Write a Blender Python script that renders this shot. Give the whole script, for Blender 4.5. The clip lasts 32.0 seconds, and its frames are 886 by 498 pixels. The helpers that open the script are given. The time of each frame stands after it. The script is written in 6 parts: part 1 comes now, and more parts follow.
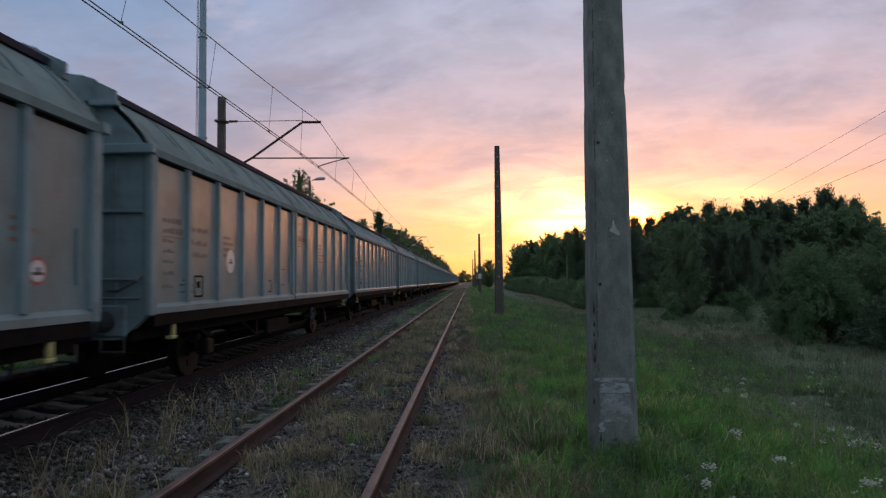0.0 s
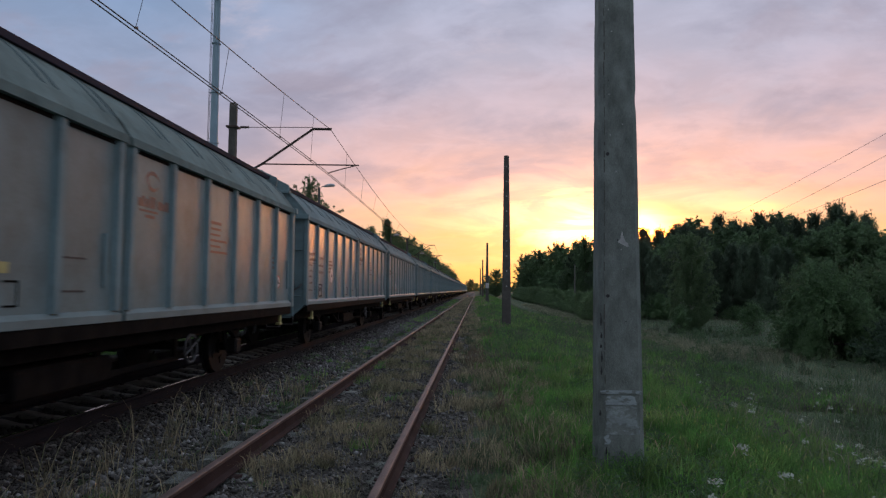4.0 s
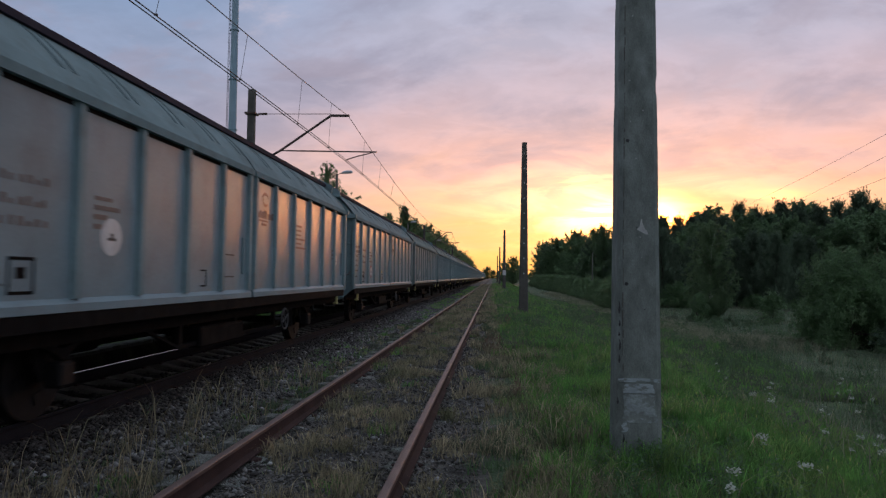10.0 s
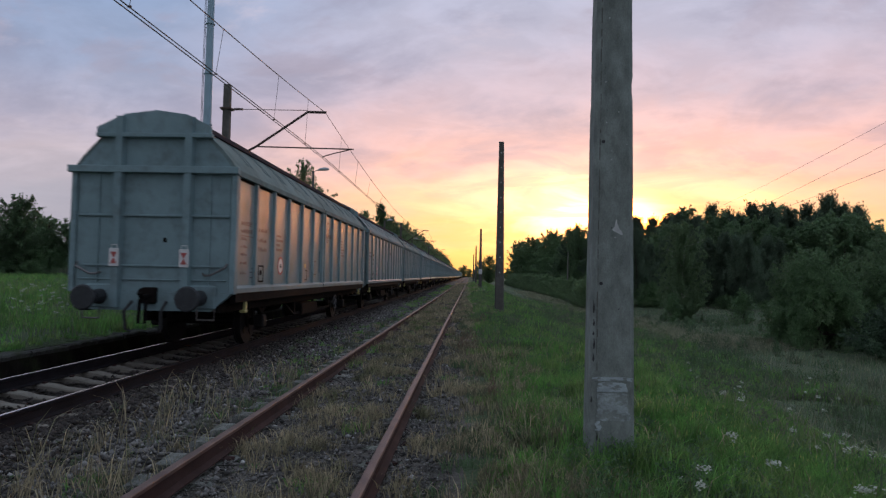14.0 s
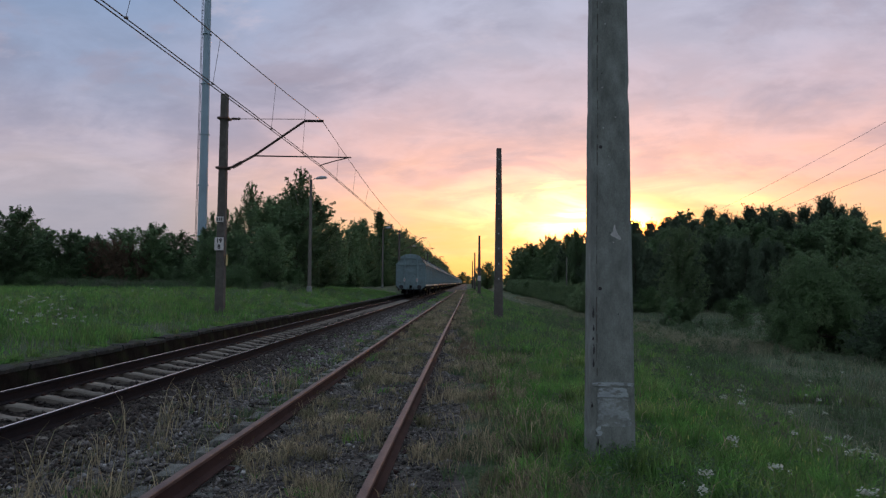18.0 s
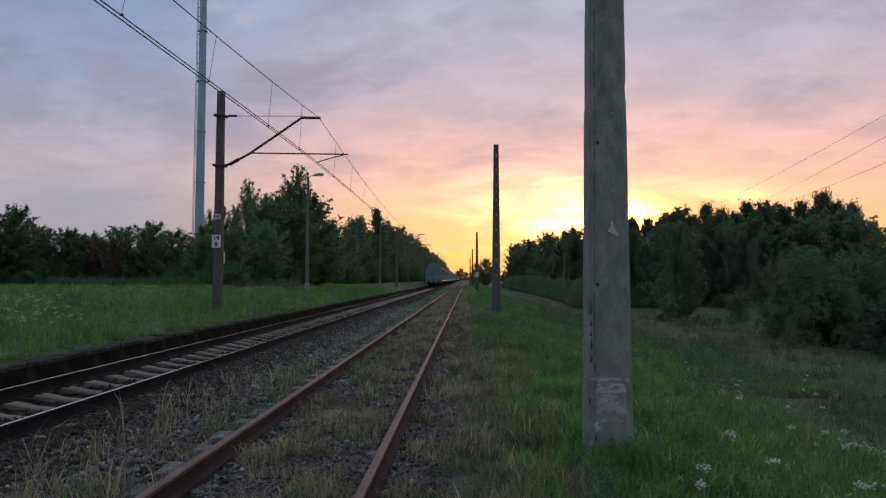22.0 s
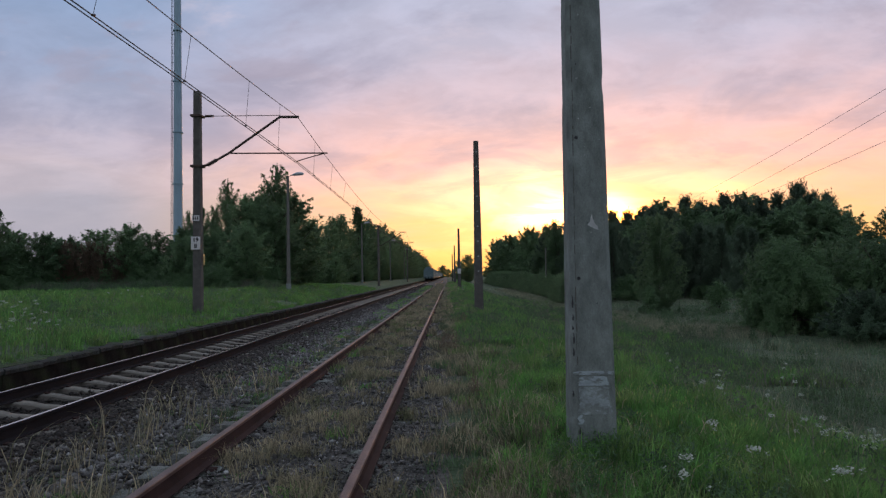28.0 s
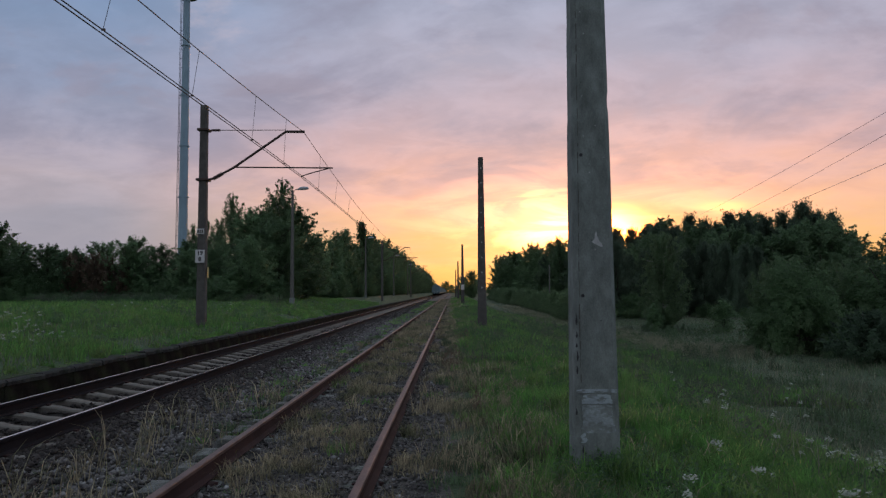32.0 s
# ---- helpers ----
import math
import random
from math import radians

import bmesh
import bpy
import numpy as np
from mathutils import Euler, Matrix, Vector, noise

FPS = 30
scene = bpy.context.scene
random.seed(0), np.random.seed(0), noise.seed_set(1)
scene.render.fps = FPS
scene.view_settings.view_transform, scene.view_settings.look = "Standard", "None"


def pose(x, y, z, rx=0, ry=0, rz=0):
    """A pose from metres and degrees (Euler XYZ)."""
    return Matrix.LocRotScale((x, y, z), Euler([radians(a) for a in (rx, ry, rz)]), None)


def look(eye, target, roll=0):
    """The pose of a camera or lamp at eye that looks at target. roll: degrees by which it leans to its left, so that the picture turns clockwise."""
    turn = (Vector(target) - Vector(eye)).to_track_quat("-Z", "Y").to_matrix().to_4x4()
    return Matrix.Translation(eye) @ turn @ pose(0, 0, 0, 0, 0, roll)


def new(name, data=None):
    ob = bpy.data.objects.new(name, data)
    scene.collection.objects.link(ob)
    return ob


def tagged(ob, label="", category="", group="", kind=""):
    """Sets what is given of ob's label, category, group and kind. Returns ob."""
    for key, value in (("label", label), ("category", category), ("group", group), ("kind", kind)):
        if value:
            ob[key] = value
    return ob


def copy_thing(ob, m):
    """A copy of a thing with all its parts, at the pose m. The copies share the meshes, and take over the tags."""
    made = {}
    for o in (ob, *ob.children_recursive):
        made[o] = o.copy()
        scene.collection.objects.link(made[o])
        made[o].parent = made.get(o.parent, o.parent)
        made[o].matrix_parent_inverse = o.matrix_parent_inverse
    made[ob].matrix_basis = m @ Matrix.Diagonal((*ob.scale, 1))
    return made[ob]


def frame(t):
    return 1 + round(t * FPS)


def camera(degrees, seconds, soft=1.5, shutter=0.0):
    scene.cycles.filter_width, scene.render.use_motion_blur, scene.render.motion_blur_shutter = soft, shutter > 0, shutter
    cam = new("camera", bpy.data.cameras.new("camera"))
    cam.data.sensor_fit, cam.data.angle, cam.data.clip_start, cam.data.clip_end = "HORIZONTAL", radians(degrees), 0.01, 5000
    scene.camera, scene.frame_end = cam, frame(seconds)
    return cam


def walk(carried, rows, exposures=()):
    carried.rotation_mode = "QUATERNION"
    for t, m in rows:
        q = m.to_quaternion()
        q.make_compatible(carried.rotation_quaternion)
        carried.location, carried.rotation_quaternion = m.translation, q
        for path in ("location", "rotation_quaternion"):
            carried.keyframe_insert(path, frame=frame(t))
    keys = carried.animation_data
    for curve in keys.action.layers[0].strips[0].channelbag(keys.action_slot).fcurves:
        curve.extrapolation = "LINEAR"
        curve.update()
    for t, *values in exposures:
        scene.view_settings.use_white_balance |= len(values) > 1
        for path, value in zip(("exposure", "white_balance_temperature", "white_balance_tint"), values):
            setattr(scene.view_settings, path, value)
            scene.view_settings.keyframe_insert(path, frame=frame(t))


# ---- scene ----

cam = camera(67.0, 32.0, soft=1.3, shutter=0.2)
EYE = 1.5
# seconds, x, yaw to the left, tilt up, roll
VIEW = [
    (0.0, 0.006, 2.04, 2.75, -0.67),
    (0.5, 0.008, 3.45, 3.14, -1.08),
    (1.0, 0.012, 3.72, 3.31, -1.47),
    (1.5, 0.009, 3.23, 3.31, -1.39),
    (2.0, 0.008, 3.23, 3.40, -0.76),
    (2.5, 0.010, 3.21, 3.56, -0.45),
    (4.5, 0.006, 2.84, 3.47, 0.65),
    (5.0, 0.005, 3.46, 3.50, 1.00),
    (5.5, 0.004, 3.78, 3.48, 1.46),
    (6.0, 0.000, 3.41, 3.38, 1.97),
    (6.5, 0.000, 3.75, 3.38, 2.19),
    (7.0, 0.000, 4.04, 3.31, 2.37),
    (7.5, 0.000, 3.97, 3.21, 2.50),
    (8.0, 0.000, 3.94, 3.09, 1.53),
    (8.5, 0.000, 4.03, 2.96, 1.27),
    (9.0, 0.000, 4.05, 2.76, 0.74),
    (9.5, 0.000, 4.10, 2.57, 0.59),
    (10.0, 0.000, 4.17, 2.36, 0.66),
    (10.5, 0.000, 4.00, 2.18, 0.69),
    (11.0, 0.000, 3.94, 2.05, 0.83),
    (11.5, 0.000, 3.71, 2.02, 0.84),
    (12.0, 0.000, 3.51, 1.95, 0.88),
    (12.5, 0.000, 3.28, 1.97, 0.81),
    (13.0, 0.000, 3.12, 2.03, 1.42),
    (13.5, 0.000, 2.74, 2.10, 1.30),
    (14.0, 0.000, 2.15, 2.26, 1.10),
    (14.5, 0.000, 1.69, 2.40, 0.59),
    (16.5, 0.000, 1.65, 2.59, -0.02),
    (17.0, 0.000, 1.95, 2.65, -0.16),
    (17.5, 0.000, 2.02, 2.77, 0.04),
    (18.0, 0.000, 2.04, 2.86, 0.42),
    (18.5, 0.000, 2.04, 2.88, 0.45),
    (19.0, 0.000, 2.09, 2.94, 1.44),
    (19.5, 0.000, 2.17, 3.01, 1.22),
    (20.0, 0.000, 2.17, 2.93, 1.06),
    (20.5, 0.000, 2.08, 2.85, 0.87),
    (21.0, 0.000, 2.04, 2.75, 0.82),
    (21.5, 0.000, 1.91, 2.66, 0.59),
    (22.0, 0.000, 1.83, 2.56, 0.15),
    (22.5, 0.000, 1.70, 2.55, -0.30),
    (23.0, 0.000, 1.52, 2.65, -0.70),
    (23.5, 0.000, 1.30, 2.73, -0.82),
    (24.0, 0.000, 1.25, 2.66, -0.55),
    (24.5, 0.000, 1.32, 1.31, -0.96),
    (25.0, 0.000, 1.49, -0.49, -0.89),
    (25.5, 0.000, 1.52, -1.28, -0.63),
    (27.5, 0.000, 0.94, 1.80, -0.67),
    (28.0, 0.005, 0.28, 2.30, -1.05),
    (28.5, 0.013, -0.30, 2.65, -1.33),
    (29.0, 0.018, -0.86, 2.83, -1.35),
    (29.5, 0.024, -1.40, 2.93, -1.45),
    (30.0, 0.028, -1.87, 3.00, -1.42),
    (30.5, 0.017, -1.91, 3.25, -0.86),
    (31.0, 0.009, -1.25, 3.55, -0.48),
    (31.5, 0.007, -0.54, 3.69, -0.41),
    (32.0, 0.002, 0.58, 3.65, -0.43),
]


def aim(x, yaw, tilt, roll):
    a, b = radians(yaw), radians(tilt)
    way = Vector((-math.sin(a) * math.cos(b), math.cos(a) * math.cos(b), math.sin(b)))
    eye = Vector((x, 0, EYE))
    return look(eye, eye + way, roll)


walk(cam, [(t, aim(x, yaw, tilt, roll)) for t, x, yaw, tilt, roll in VIEW],
     exposures=[(0, 0.08), (2, 0.09), (8, 0.0), (14, 0.21), (18, 0.08), (24, 0.02), (28, 0.2), (30, -0.02), (32, -0.12)])

# ---------------------------------------------------------------- sky, sun
SUN_AZ = 9.5  # degrees to the right of the track
SUN_EL = 4.0


def sky_world():
    world = bpy.data.worlds.new("dusk_sky")
    scene.world = world
    world.use_nodes = True
    nt = world.node_tree
    nt.nodes.clear()
    N, L = nt.nodes.new, nt.links.new

    def val(op, a, b=None, c=None, clamp=False):
        n = N("ShaderNodeMath")
        n.operation, n.use_clamp = op, clamp
        for i, v in enumerate((a, b, c)):
            if v is None:
                continue
            if isinstance(v, (int, float)):
                n.inputs[i].default_value = v
            else:
                L(v, n.inputs[i])
        return n.outputs[0]

    def span(v, a, b, lo=0.0, hi=1.0):
        n = N("ShaderNodeMapRange")
        n.interpolation_type = "SMOOTHSTEP"
        L(v, n.inputs[0])
        for i, x in enumerate((a, b, lo, hi)):
            n.inputs[i + 1].default_value = x
        return n.outputs[0]

    def ramp(v, stops):
        n = N("ShaderNodeValToRGB")
        L(v, n.inputs[0])
        e = n.color_ramp.elements
        e[0].position, e[0].color = stops[0][0], (*stops[0][1], 1)
        e[1].position, e[1].color = stops[-1][0], (*stops[-1][1], 1)
        for p, c in stops[1:-1]:
            k = e.new(p)
            k.color = (*c, 1)
        return n.outputs[0]

    def mix(f, a, b, how="MIX"):
        n = N("ShaderNodeMix")
        n.data_type, n.blend_type = "RGBA", how
        for sock, v in ((n.inputs[0], f), (n.inputs[6], a), (n.inputs[7], b)):
            if isinstance(v, (int, float)):
                sock.default_value = v
            elif isinstance(v, tuple):
                sock.default_value = (*v, 1)
            else:
                L(v, sock)
        return n.outputs[2]

    co = N("ShaderNodeTexCoord").outputs["Generated"]
    sep = N("ShaderNodeSeparateXYZ")
    L(co, sep.inputs[0])
    x, y, z = sep.outputs
    up = val("MAXIMUM", z, 0.0)
    # how far the direction lies from the sun's bearing
    a = radians(SUN_AZ + 6)
    flat = val("SQRT", val("MAXIMUM", val("SUBTRACT", 1.0, val("MULTIPLY", z, z)), 1e-4))
    toward = val("DIVIDE", val("ADD", val("MULTIPLY", x, math.sin(a)), val("MULTIPLY", y, math.cos(a))), flat)
    # clouds: a layer overhead, seen in perspective
    over = val("ADD", up, 0.24)
    comb = N("ShaderNodeCombineXYZ")
    L(val("DIVIDE", x, over), comb.inputs[0])
    L(val("DIVIDE", y, over), comb.inputs[1])

    def cloud(scale, detail, sx, shift, rough=0.55, dist=0.0):
        m = N("ShaderNodeMapping")
        m.inputs["Scale"].default_value = (sx, 1, 1)
        m.inputs["Location"].default_value = (shift, shift * 0.7, 0)
        m.inputs["Rotation"].default_value = (0, 0, 0.5)
        L(comb.outputs[0], m.inputs[0])
        n = N("ShaderNodeTexNoise")
        n.inputs["Scale"].default_value = scale
        n.inputs["Detail"].default_value = detail
        n.inputs["Roughness"].default_value = rough
        n.inputs["Distortion"].default_value = dist
        L(m.outputs[0], n.inputs[0])
        return n.outputs[0]

    big = cloud(1.7, 7, 0.85, 3.1, 0.58, 0.35)
    fine = cloud(3.2, 9, 0.9, 7.7, 0.62, 0.3)
    wob = val("MULTIPLY", val("SUBTRACT", big, 0.5), 0.16)
    lift = val("MAXIMUM", val("ADD", up, wob), 0.0)
    warm = ramp(lift, [(0.0, (0.96, 0.48, 0.13)), (0.03, (1.0, 0.53, 0.16)), (0.08, (1.0, 0.56, 0.27)), (0.13, (0.97, 0.53, 0.37)), (0.18, (0.83, 0.50, 0.46)),
                       (0.25, (0.61, 0.47, 0.53)), (0.32, (0.49, 0.46, 0.57)), (0.42, (0.42, 0.45, 0.59)), (0.7, (0.44, 0.53, 0.66)), (1.0, (0.50, 0.64, 0.80))])
    cool = ramp(lift, [(0.0, (0.29, 0.29, 0.37)), (0.09, (0.395, 0.37, 0.44)), (0.14, (0.51, 0.435, 0.49)), (0.19, (0.455, 0.41, 0.50)), (0.26, (0.30, 0.345, 0.49)),
                       (0.38, (0.225, 0.325, 0.51)), (0.7, (0.42, 0.53, 0.68)), (1.0, (0.50, 0.64, 0.80))])
    sky = mix(span(toward, 0.72, 0.98), cool, warm)
    # small puffs all over the cloud deck
    puff = span(cloud(5.5, 6, 0.75, 11.3, 0.62, 0.4), 0.36, 0.66, 0.94, 1.06)
    grey = N("ShaderNodeVectorMath")
    grey.operation = "SCALE"
    L(sky, grey.inputs[0])
    L(puff, grey.inputs["Scale"])
    sky = mix(span(up, 0.05, 0.16), sky, grey.outputs[0])
    # the eastern clouds, still lit by the western glow
    sky = mix(span(toward, 0.25, -0.6, 0.0, 0.75), sky, (0.385, 0.425, 0.52))
    # grey-violet cloud bellies and pale rims
    belly = span(big, 0.46, 0.62)
    sky = mix(val("MULTIPLY", belly, val("MULTIPLY", span(up, 0.09, 0.26), 0.50)), sky, (0.27, 0.25, 0.34))
    pale = span(fine, 0.55, 0.72)
    sky = mix(val("MULTIPLY", pale, val("MULTIPLY", span(up, 0.10, 0.30), 0.45)), sky, (0.60, 0.52, 0.60))
    dusk = span(cloud(3.6, 8, 0.85, 21.0, 0.60, 0.25), 0.52, 0.68)
    sky = mix(val("MULTIPLY", dusk, val("MULTIPLY", span(up, 0.08, 0.2), 0.30)), sky, (0.34, 0.27, 0.33))
    # glow low round the hidden sun, broken by streaks of cloud
    a, e = radians(SUN_AZ), radians(SUN_EL)
    side = val("SUBTRACT", val("MULTIPLY", x, math.cos(a)), val("MULTIPLY", y, math.sin(a)))
    fore = val("GREATER_THAN", val("ADD", val("MULTIPLY", x, math.sin(a)), val("MULTIPLY", y, math.cos(a))), 0.0)

    def halo(wide, tall, dz=0.0, dx=0.0):
        p = val("DIVIDE", val("SUBTRACT", side, dx), wide)
        q = val("DIVIDE", val("SUBTRACT", z, math.sin(e) + dz), tall)
        return val("MULTIPLY", fore, val("EXPONENT", val("MULTIPLY", val("ADD", val("MULTIPLY", p, p), val("MULTIPLY", q, q)), -1.0)))

    # thin level bars of cloud before the glow
    bars = N("ShaderNodeCombineXYZ")
    L(val("MULTIPLY", side, 6.0), bars.inputs[0])
    L(val("MULTIPLY", z, 26.0), bars.inputs[1])
    level = N("ShaderNodeTexNoise")
    for key, v in (("Scale", 1.0), ("Detail", 6.0), ("Roughness", 0.6), ("Distortion", 0.7)):
        level.inputs[key].default_value = v
    L(bars.outputs[0], level.inputs[0])
    streak = span(level.outputs[0], 0.42, 0.62)
    glow = val("ADD", val("MULTIPLY", halo(0.058, 0.032, 0.020, -0.016), val("ADD", 0.75, val("MULTIPLY", streak, 1.5))),
               val("MULTIPLY", halo(0.22, 0.075, 0.025, 0.01), val("ADD", 0.26, val("MULTIPLY", streak, 0.42))))
    gl = N("ShaderNodeVectorMath")
    gl.operation = "SCALE"
    gl.inputs[0].default_value = (2.3, 0.86, 0.30)
    L(glow, gl.inputs["Scale"])
    sky = mix(1.0, sky, gl.outputs[0], "ADD")
    # the sun's own spot behind thin cloud, and a bright cloud edge beside it
    core = N("ShaderNodeVectorMath")
    core.operation = "SCALE"
    core.inputs[0].default_value = (2.4, 0.56, 0.07)
    flecks = val("MULTIPLY", halo(0.036, 0.018, 0.018, 0.064), 19.0)
    for wide, tall, dz, dx, much in ((0.026, 0.016, 0.018, -0.016, 2.6), (0.020, 0.008, 0.048, 0.084, 1.3), (0.030, 0.007, 0.044, 0.218, 0.55), (0.045, 0.007, 0.072, -0.052, 0.5)):
        flecks = val("ADD", flecks, val("MULTIPLY", halo(wide, tall, dz, dx), val("MULTIPLY", val("ADD", streak, 0.35), much)))
    L(flecks, core.inputs["Scale"])
    sky = mix(1.0, sky, core.outputs[0], "ADD")
    nish = N("ShaderNodeTexSky")
    nish.sky_type = "NISHITA"
    nish.sun_disc = False
    nish.sun_elevation, nish.sun_rotation = radians(SUN_EL), radians(SUN_AZ)
    sky = mix(0.006, sky, nish.outputs[0], "ADD")
    bg = N("ShaderNodeBackground")
    bg.inputs["Strength"].default_value = 1.0
    L(sky, bg.inputs["Color"])
    L(bg.outputs[0], N("ShaderNodeOutputWorld").inputs[0])


sky_world()
sun = new("sun", bpy.data.lights.new("sun", "SUN"))
sun.data.energy, sun.data.angle, sun.data.color = 0.15, radians(12), (1.0, 0.62, 0.32)
_a, _e = radians(SUN_AZ), radians(SUN_EL + 2)
sun.matrix_basis = look((math.sin(_a) * math.cos(_e) * 80, math.cos(_a) * math.cos(_e) * 80, math.sin(_e) * 80), (0, 0, 0))


# ---------------------------------------------------------------- materials
def material(name, color, rough=0.8, metal=0.0, vary=0.25, scale=6.0, fine=60.0, bump=0.3, tint=None, tint_at=(0.45, 0.7), tint_scale=1.2,
             per_object=0.0, per_island=0.0, spec=0.5, depth=0.01, stretch=(1, 1, 1), backlit=0.0, leafy=False):
    m = bpy.data.materials.new(name)
    m.use_nodes = True
    nt = m.node_tree
    N, L = nt.nodes.new, nt.links.new
    b = nt.nodes["Principled BSDF"]
    b.inputs["Roughness"].default_value = rough
    b.inputs["Metallic"].default_value = metal
    b.inputs["Specular IOR Level"].default_value = spec
    co = N("ShaderNodeTexCoord").outputs["Object"]
    mp = N("ShaderNodeMapping")
    mp.inputs["Scale"].default_value = stretch
    L(co, mp.inputs[0])

    def tex(s, d=5, ro=0.6):
        n = N("ShaderNodeTexNoise")
        n.inputs["Scale"].default_value, n.inputs["Detail"].default_value, n.inputs["Roughness"].default_value = s, d, ro
        L(mp.outputs[0], n.inputs[0])
        return n.outputs[0]

    def ranged(v, a, c, lo, hi):
        n = N("ShaderNodeMapRange")
        L(v, n.inputs[0])
        for i, x in enumerate((a, c, lo, hi)):
            n.inputs[i + 1].default_value = x
        return n.outputs[0]

    def mul(p, q):
        n = N("ShaderNodeMath")
        n.operation = "MULTIPLY"
        for i, v in enumerate((p, q)):
            if isinstance(v, (int, float)):
                n.inputs[i].default_value = v
            else:
                L(v, n.inputs[i])
        return n.outputs[0]

    coarse, grain = tex(scale), tex(fine, 3)
    amount = mul(ranged(coarse, 0.3, 0.7, 1 - vary, 1 + vary), ranged(grain, 0.3, 0.7, 1 - vary * 0.6, 1 + vary * 0.6))
    if per_object:
        amount = mul(amount, ranged(N("ShaderNodeObjectInfo").outputs["Random"], 0, 1, 1 - per_object, 1 + per_object))
    if per_island:
        amount = mul(amount, ranged(N("ShaderNodeNewGeometry").outputs["Random Per Island"], 0, 1, 1 - per_island, 1 + per_island))
    base = N("ShaderNodeMix")
    base.data_type = "RGBA"
    base.inputs[6].default_value = (*color, 1)
    base.inputs[7].default_value = (*(tint or color), 1)
    base.inputs[0].default_value = 0
    if tint:
        L(ranged(tex(tint_scale, 6, 0.65), tint_at[0], tint_at[1], 0, 1), base.inputs[0])
    sc = N("ShaderNodeVectorMath")
    sc.operation = "SCALE"
    L(base.outputs[2], sc.inputs[0])
    L(amount, sc.inputs["Scale"])
    L(sc.outputs[0], b.inputs["Base Color"])
    L(ranged(coarse if rough < 0.4 else grain, 0.3, 0.7, rough * 0.88, min(rough * 1.12, 1)), b.inputs["Roughness"])
    if bump:
        bp = N("ShaderNodeBump")
        bp.inputs["Strength"].default_value, bp.inputs["Distance"].default_value = bump, depth
        L(grain, bp.inputs["Height"])
        L(bp.outputs[0], b.inputs["Normal"])
    if leafy:
        # foliage shades as the mass that it belongs to
        at = N("ShaderNodeAttribute")
        at.attribute_name = "outward"
        vt = N("ShaderNodeVectorTransform")
        vt.vector_type, vt.convert_from, vt.convert_to = "NORMAL", "OBJECT", "WORLD"
        L(at.outputs["Vector"], vt.inputs[0])
        L(vt.outputs[0], b.inputs["Normal"])
    if backlit:
        b.inputs["Transmission Weight"].default_value = 0
        b.inputs["Subsurface Weight"].default_value = 0
        tr = N("ShaderNodeBsdfTranslucent")
        L(sc.outputs[0], tr.inputs[0])
        if leafy:
            back = N("ShaderNodeVectorMath")
            back.operation = "SCALE"
            back.inputs["Scale"].default_value = -1
            L(vt.outputs[0], back.inputs[0])
            L(back.outputs[0], tr.inputs["Normal"])
        ms = N("ShaderNodeMixShader")
        ms.inputs[0].default_value = backlit
        L(b.outputs[0], ms.inputs[1])
        L(tr.outputs[0], ms.inputs[2])
        L(ms.outputs[0], nt.nodes["Material Output"].inputs[0])
    return m


M = {}
M["cant"] = material("roof_slope_paint", (0.178, 0.243, 0.252), 0.8, 0, 0.15, 1.3, 40, 0.02, (0.135, 0.175, 0.178), (0.48, 0.75), 2.5, per_object=0.06, depth=0.004, spec=0.06)
M["buffer"] = material("greasy_buffer", (0.03, 0.033, 0.036), 0.6, 0, 0.3, 6, 50, 0.1, spec=0.3)
M["paint"] = material("wagon_paint", (0.185, 0.27, 0.285), 0.6, 0, 0.12, 1.3, 40, 0.025, (0.115, 0.15, 0.155), (0.48, 0.75), 2.5, per_object=0.06, depth=0.004, spec=0.2)
M["wall"] = material("wagon_wall_paint", (0.20, 0.275, 0.30), 0.36, 0, 0.12, 0.9, 30, 0.012, (0.165, 0.20, 0.215), (0.48, 0.75), 1.4, per_object=0.08, depth=0.004, spec=0.25)
M["dull_wall"] = material("dull_wagon_wall_paint", (0.190, 0.245, 0.245), 0.42, 0, 0.14, 0.9, 30, 0.02, (0.150, 0.175, 0.165), (0.46, 0.72), 1.4, per_object=0.08, depth=0.004, spec=0.16)
M["dull_cant"] = material("dull_roof_slope_paint", (0.175, 0.225, 0.215), 0.85, 0, 0.18, 1.3, 40, 0.02, (0.125, 0.155, 0.145), (0.46, 0.72), 2.5, per_object=0.06, depth=0.004, spec=0.05)
M["rust_stencil"] = material("rust_red_stencil", (0.21, 0.115, 0.085), 0.6, 0, 0.3, 20, 90, 0)
M["brace"] = material("roof_brace_paint", (0.095, 0.135, 0.142), 0.8, 0, 0.15, 1.3, 40, 0.02, spec=0.06)
M["roofrim"] = material("roof_rim", (0.050, 0.042, 0.060), 0.8, 0, 0.2, 3, 40, 0.1, spec=0.2)
# near-black: the shade below the wagon floor is put into this colour
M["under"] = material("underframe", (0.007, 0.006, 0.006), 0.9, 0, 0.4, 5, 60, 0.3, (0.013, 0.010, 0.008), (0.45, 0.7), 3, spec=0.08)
M["steel"] = material("worn_steel", (0.16, 0.15, 0.15), 0.4, 0.8, 0.3, 8, 70, 0.2)
# steel darkened to how the wheels look in the wagon's shade
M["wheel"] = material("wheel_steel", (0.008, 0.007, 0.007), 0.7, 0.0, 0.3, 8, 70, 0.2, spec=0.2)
M["handwheel"] = material("handwheel_iron", (0.055, 0.053, 0.053), 0.7, 0.0, 0.3, 8, 70, 0.2, spec=0.3)
M["yellow"] = material("yellow_paint", (0.38, 0.35, 0.14), 0.5, 0, 0.2, 8, 60, 0.1)
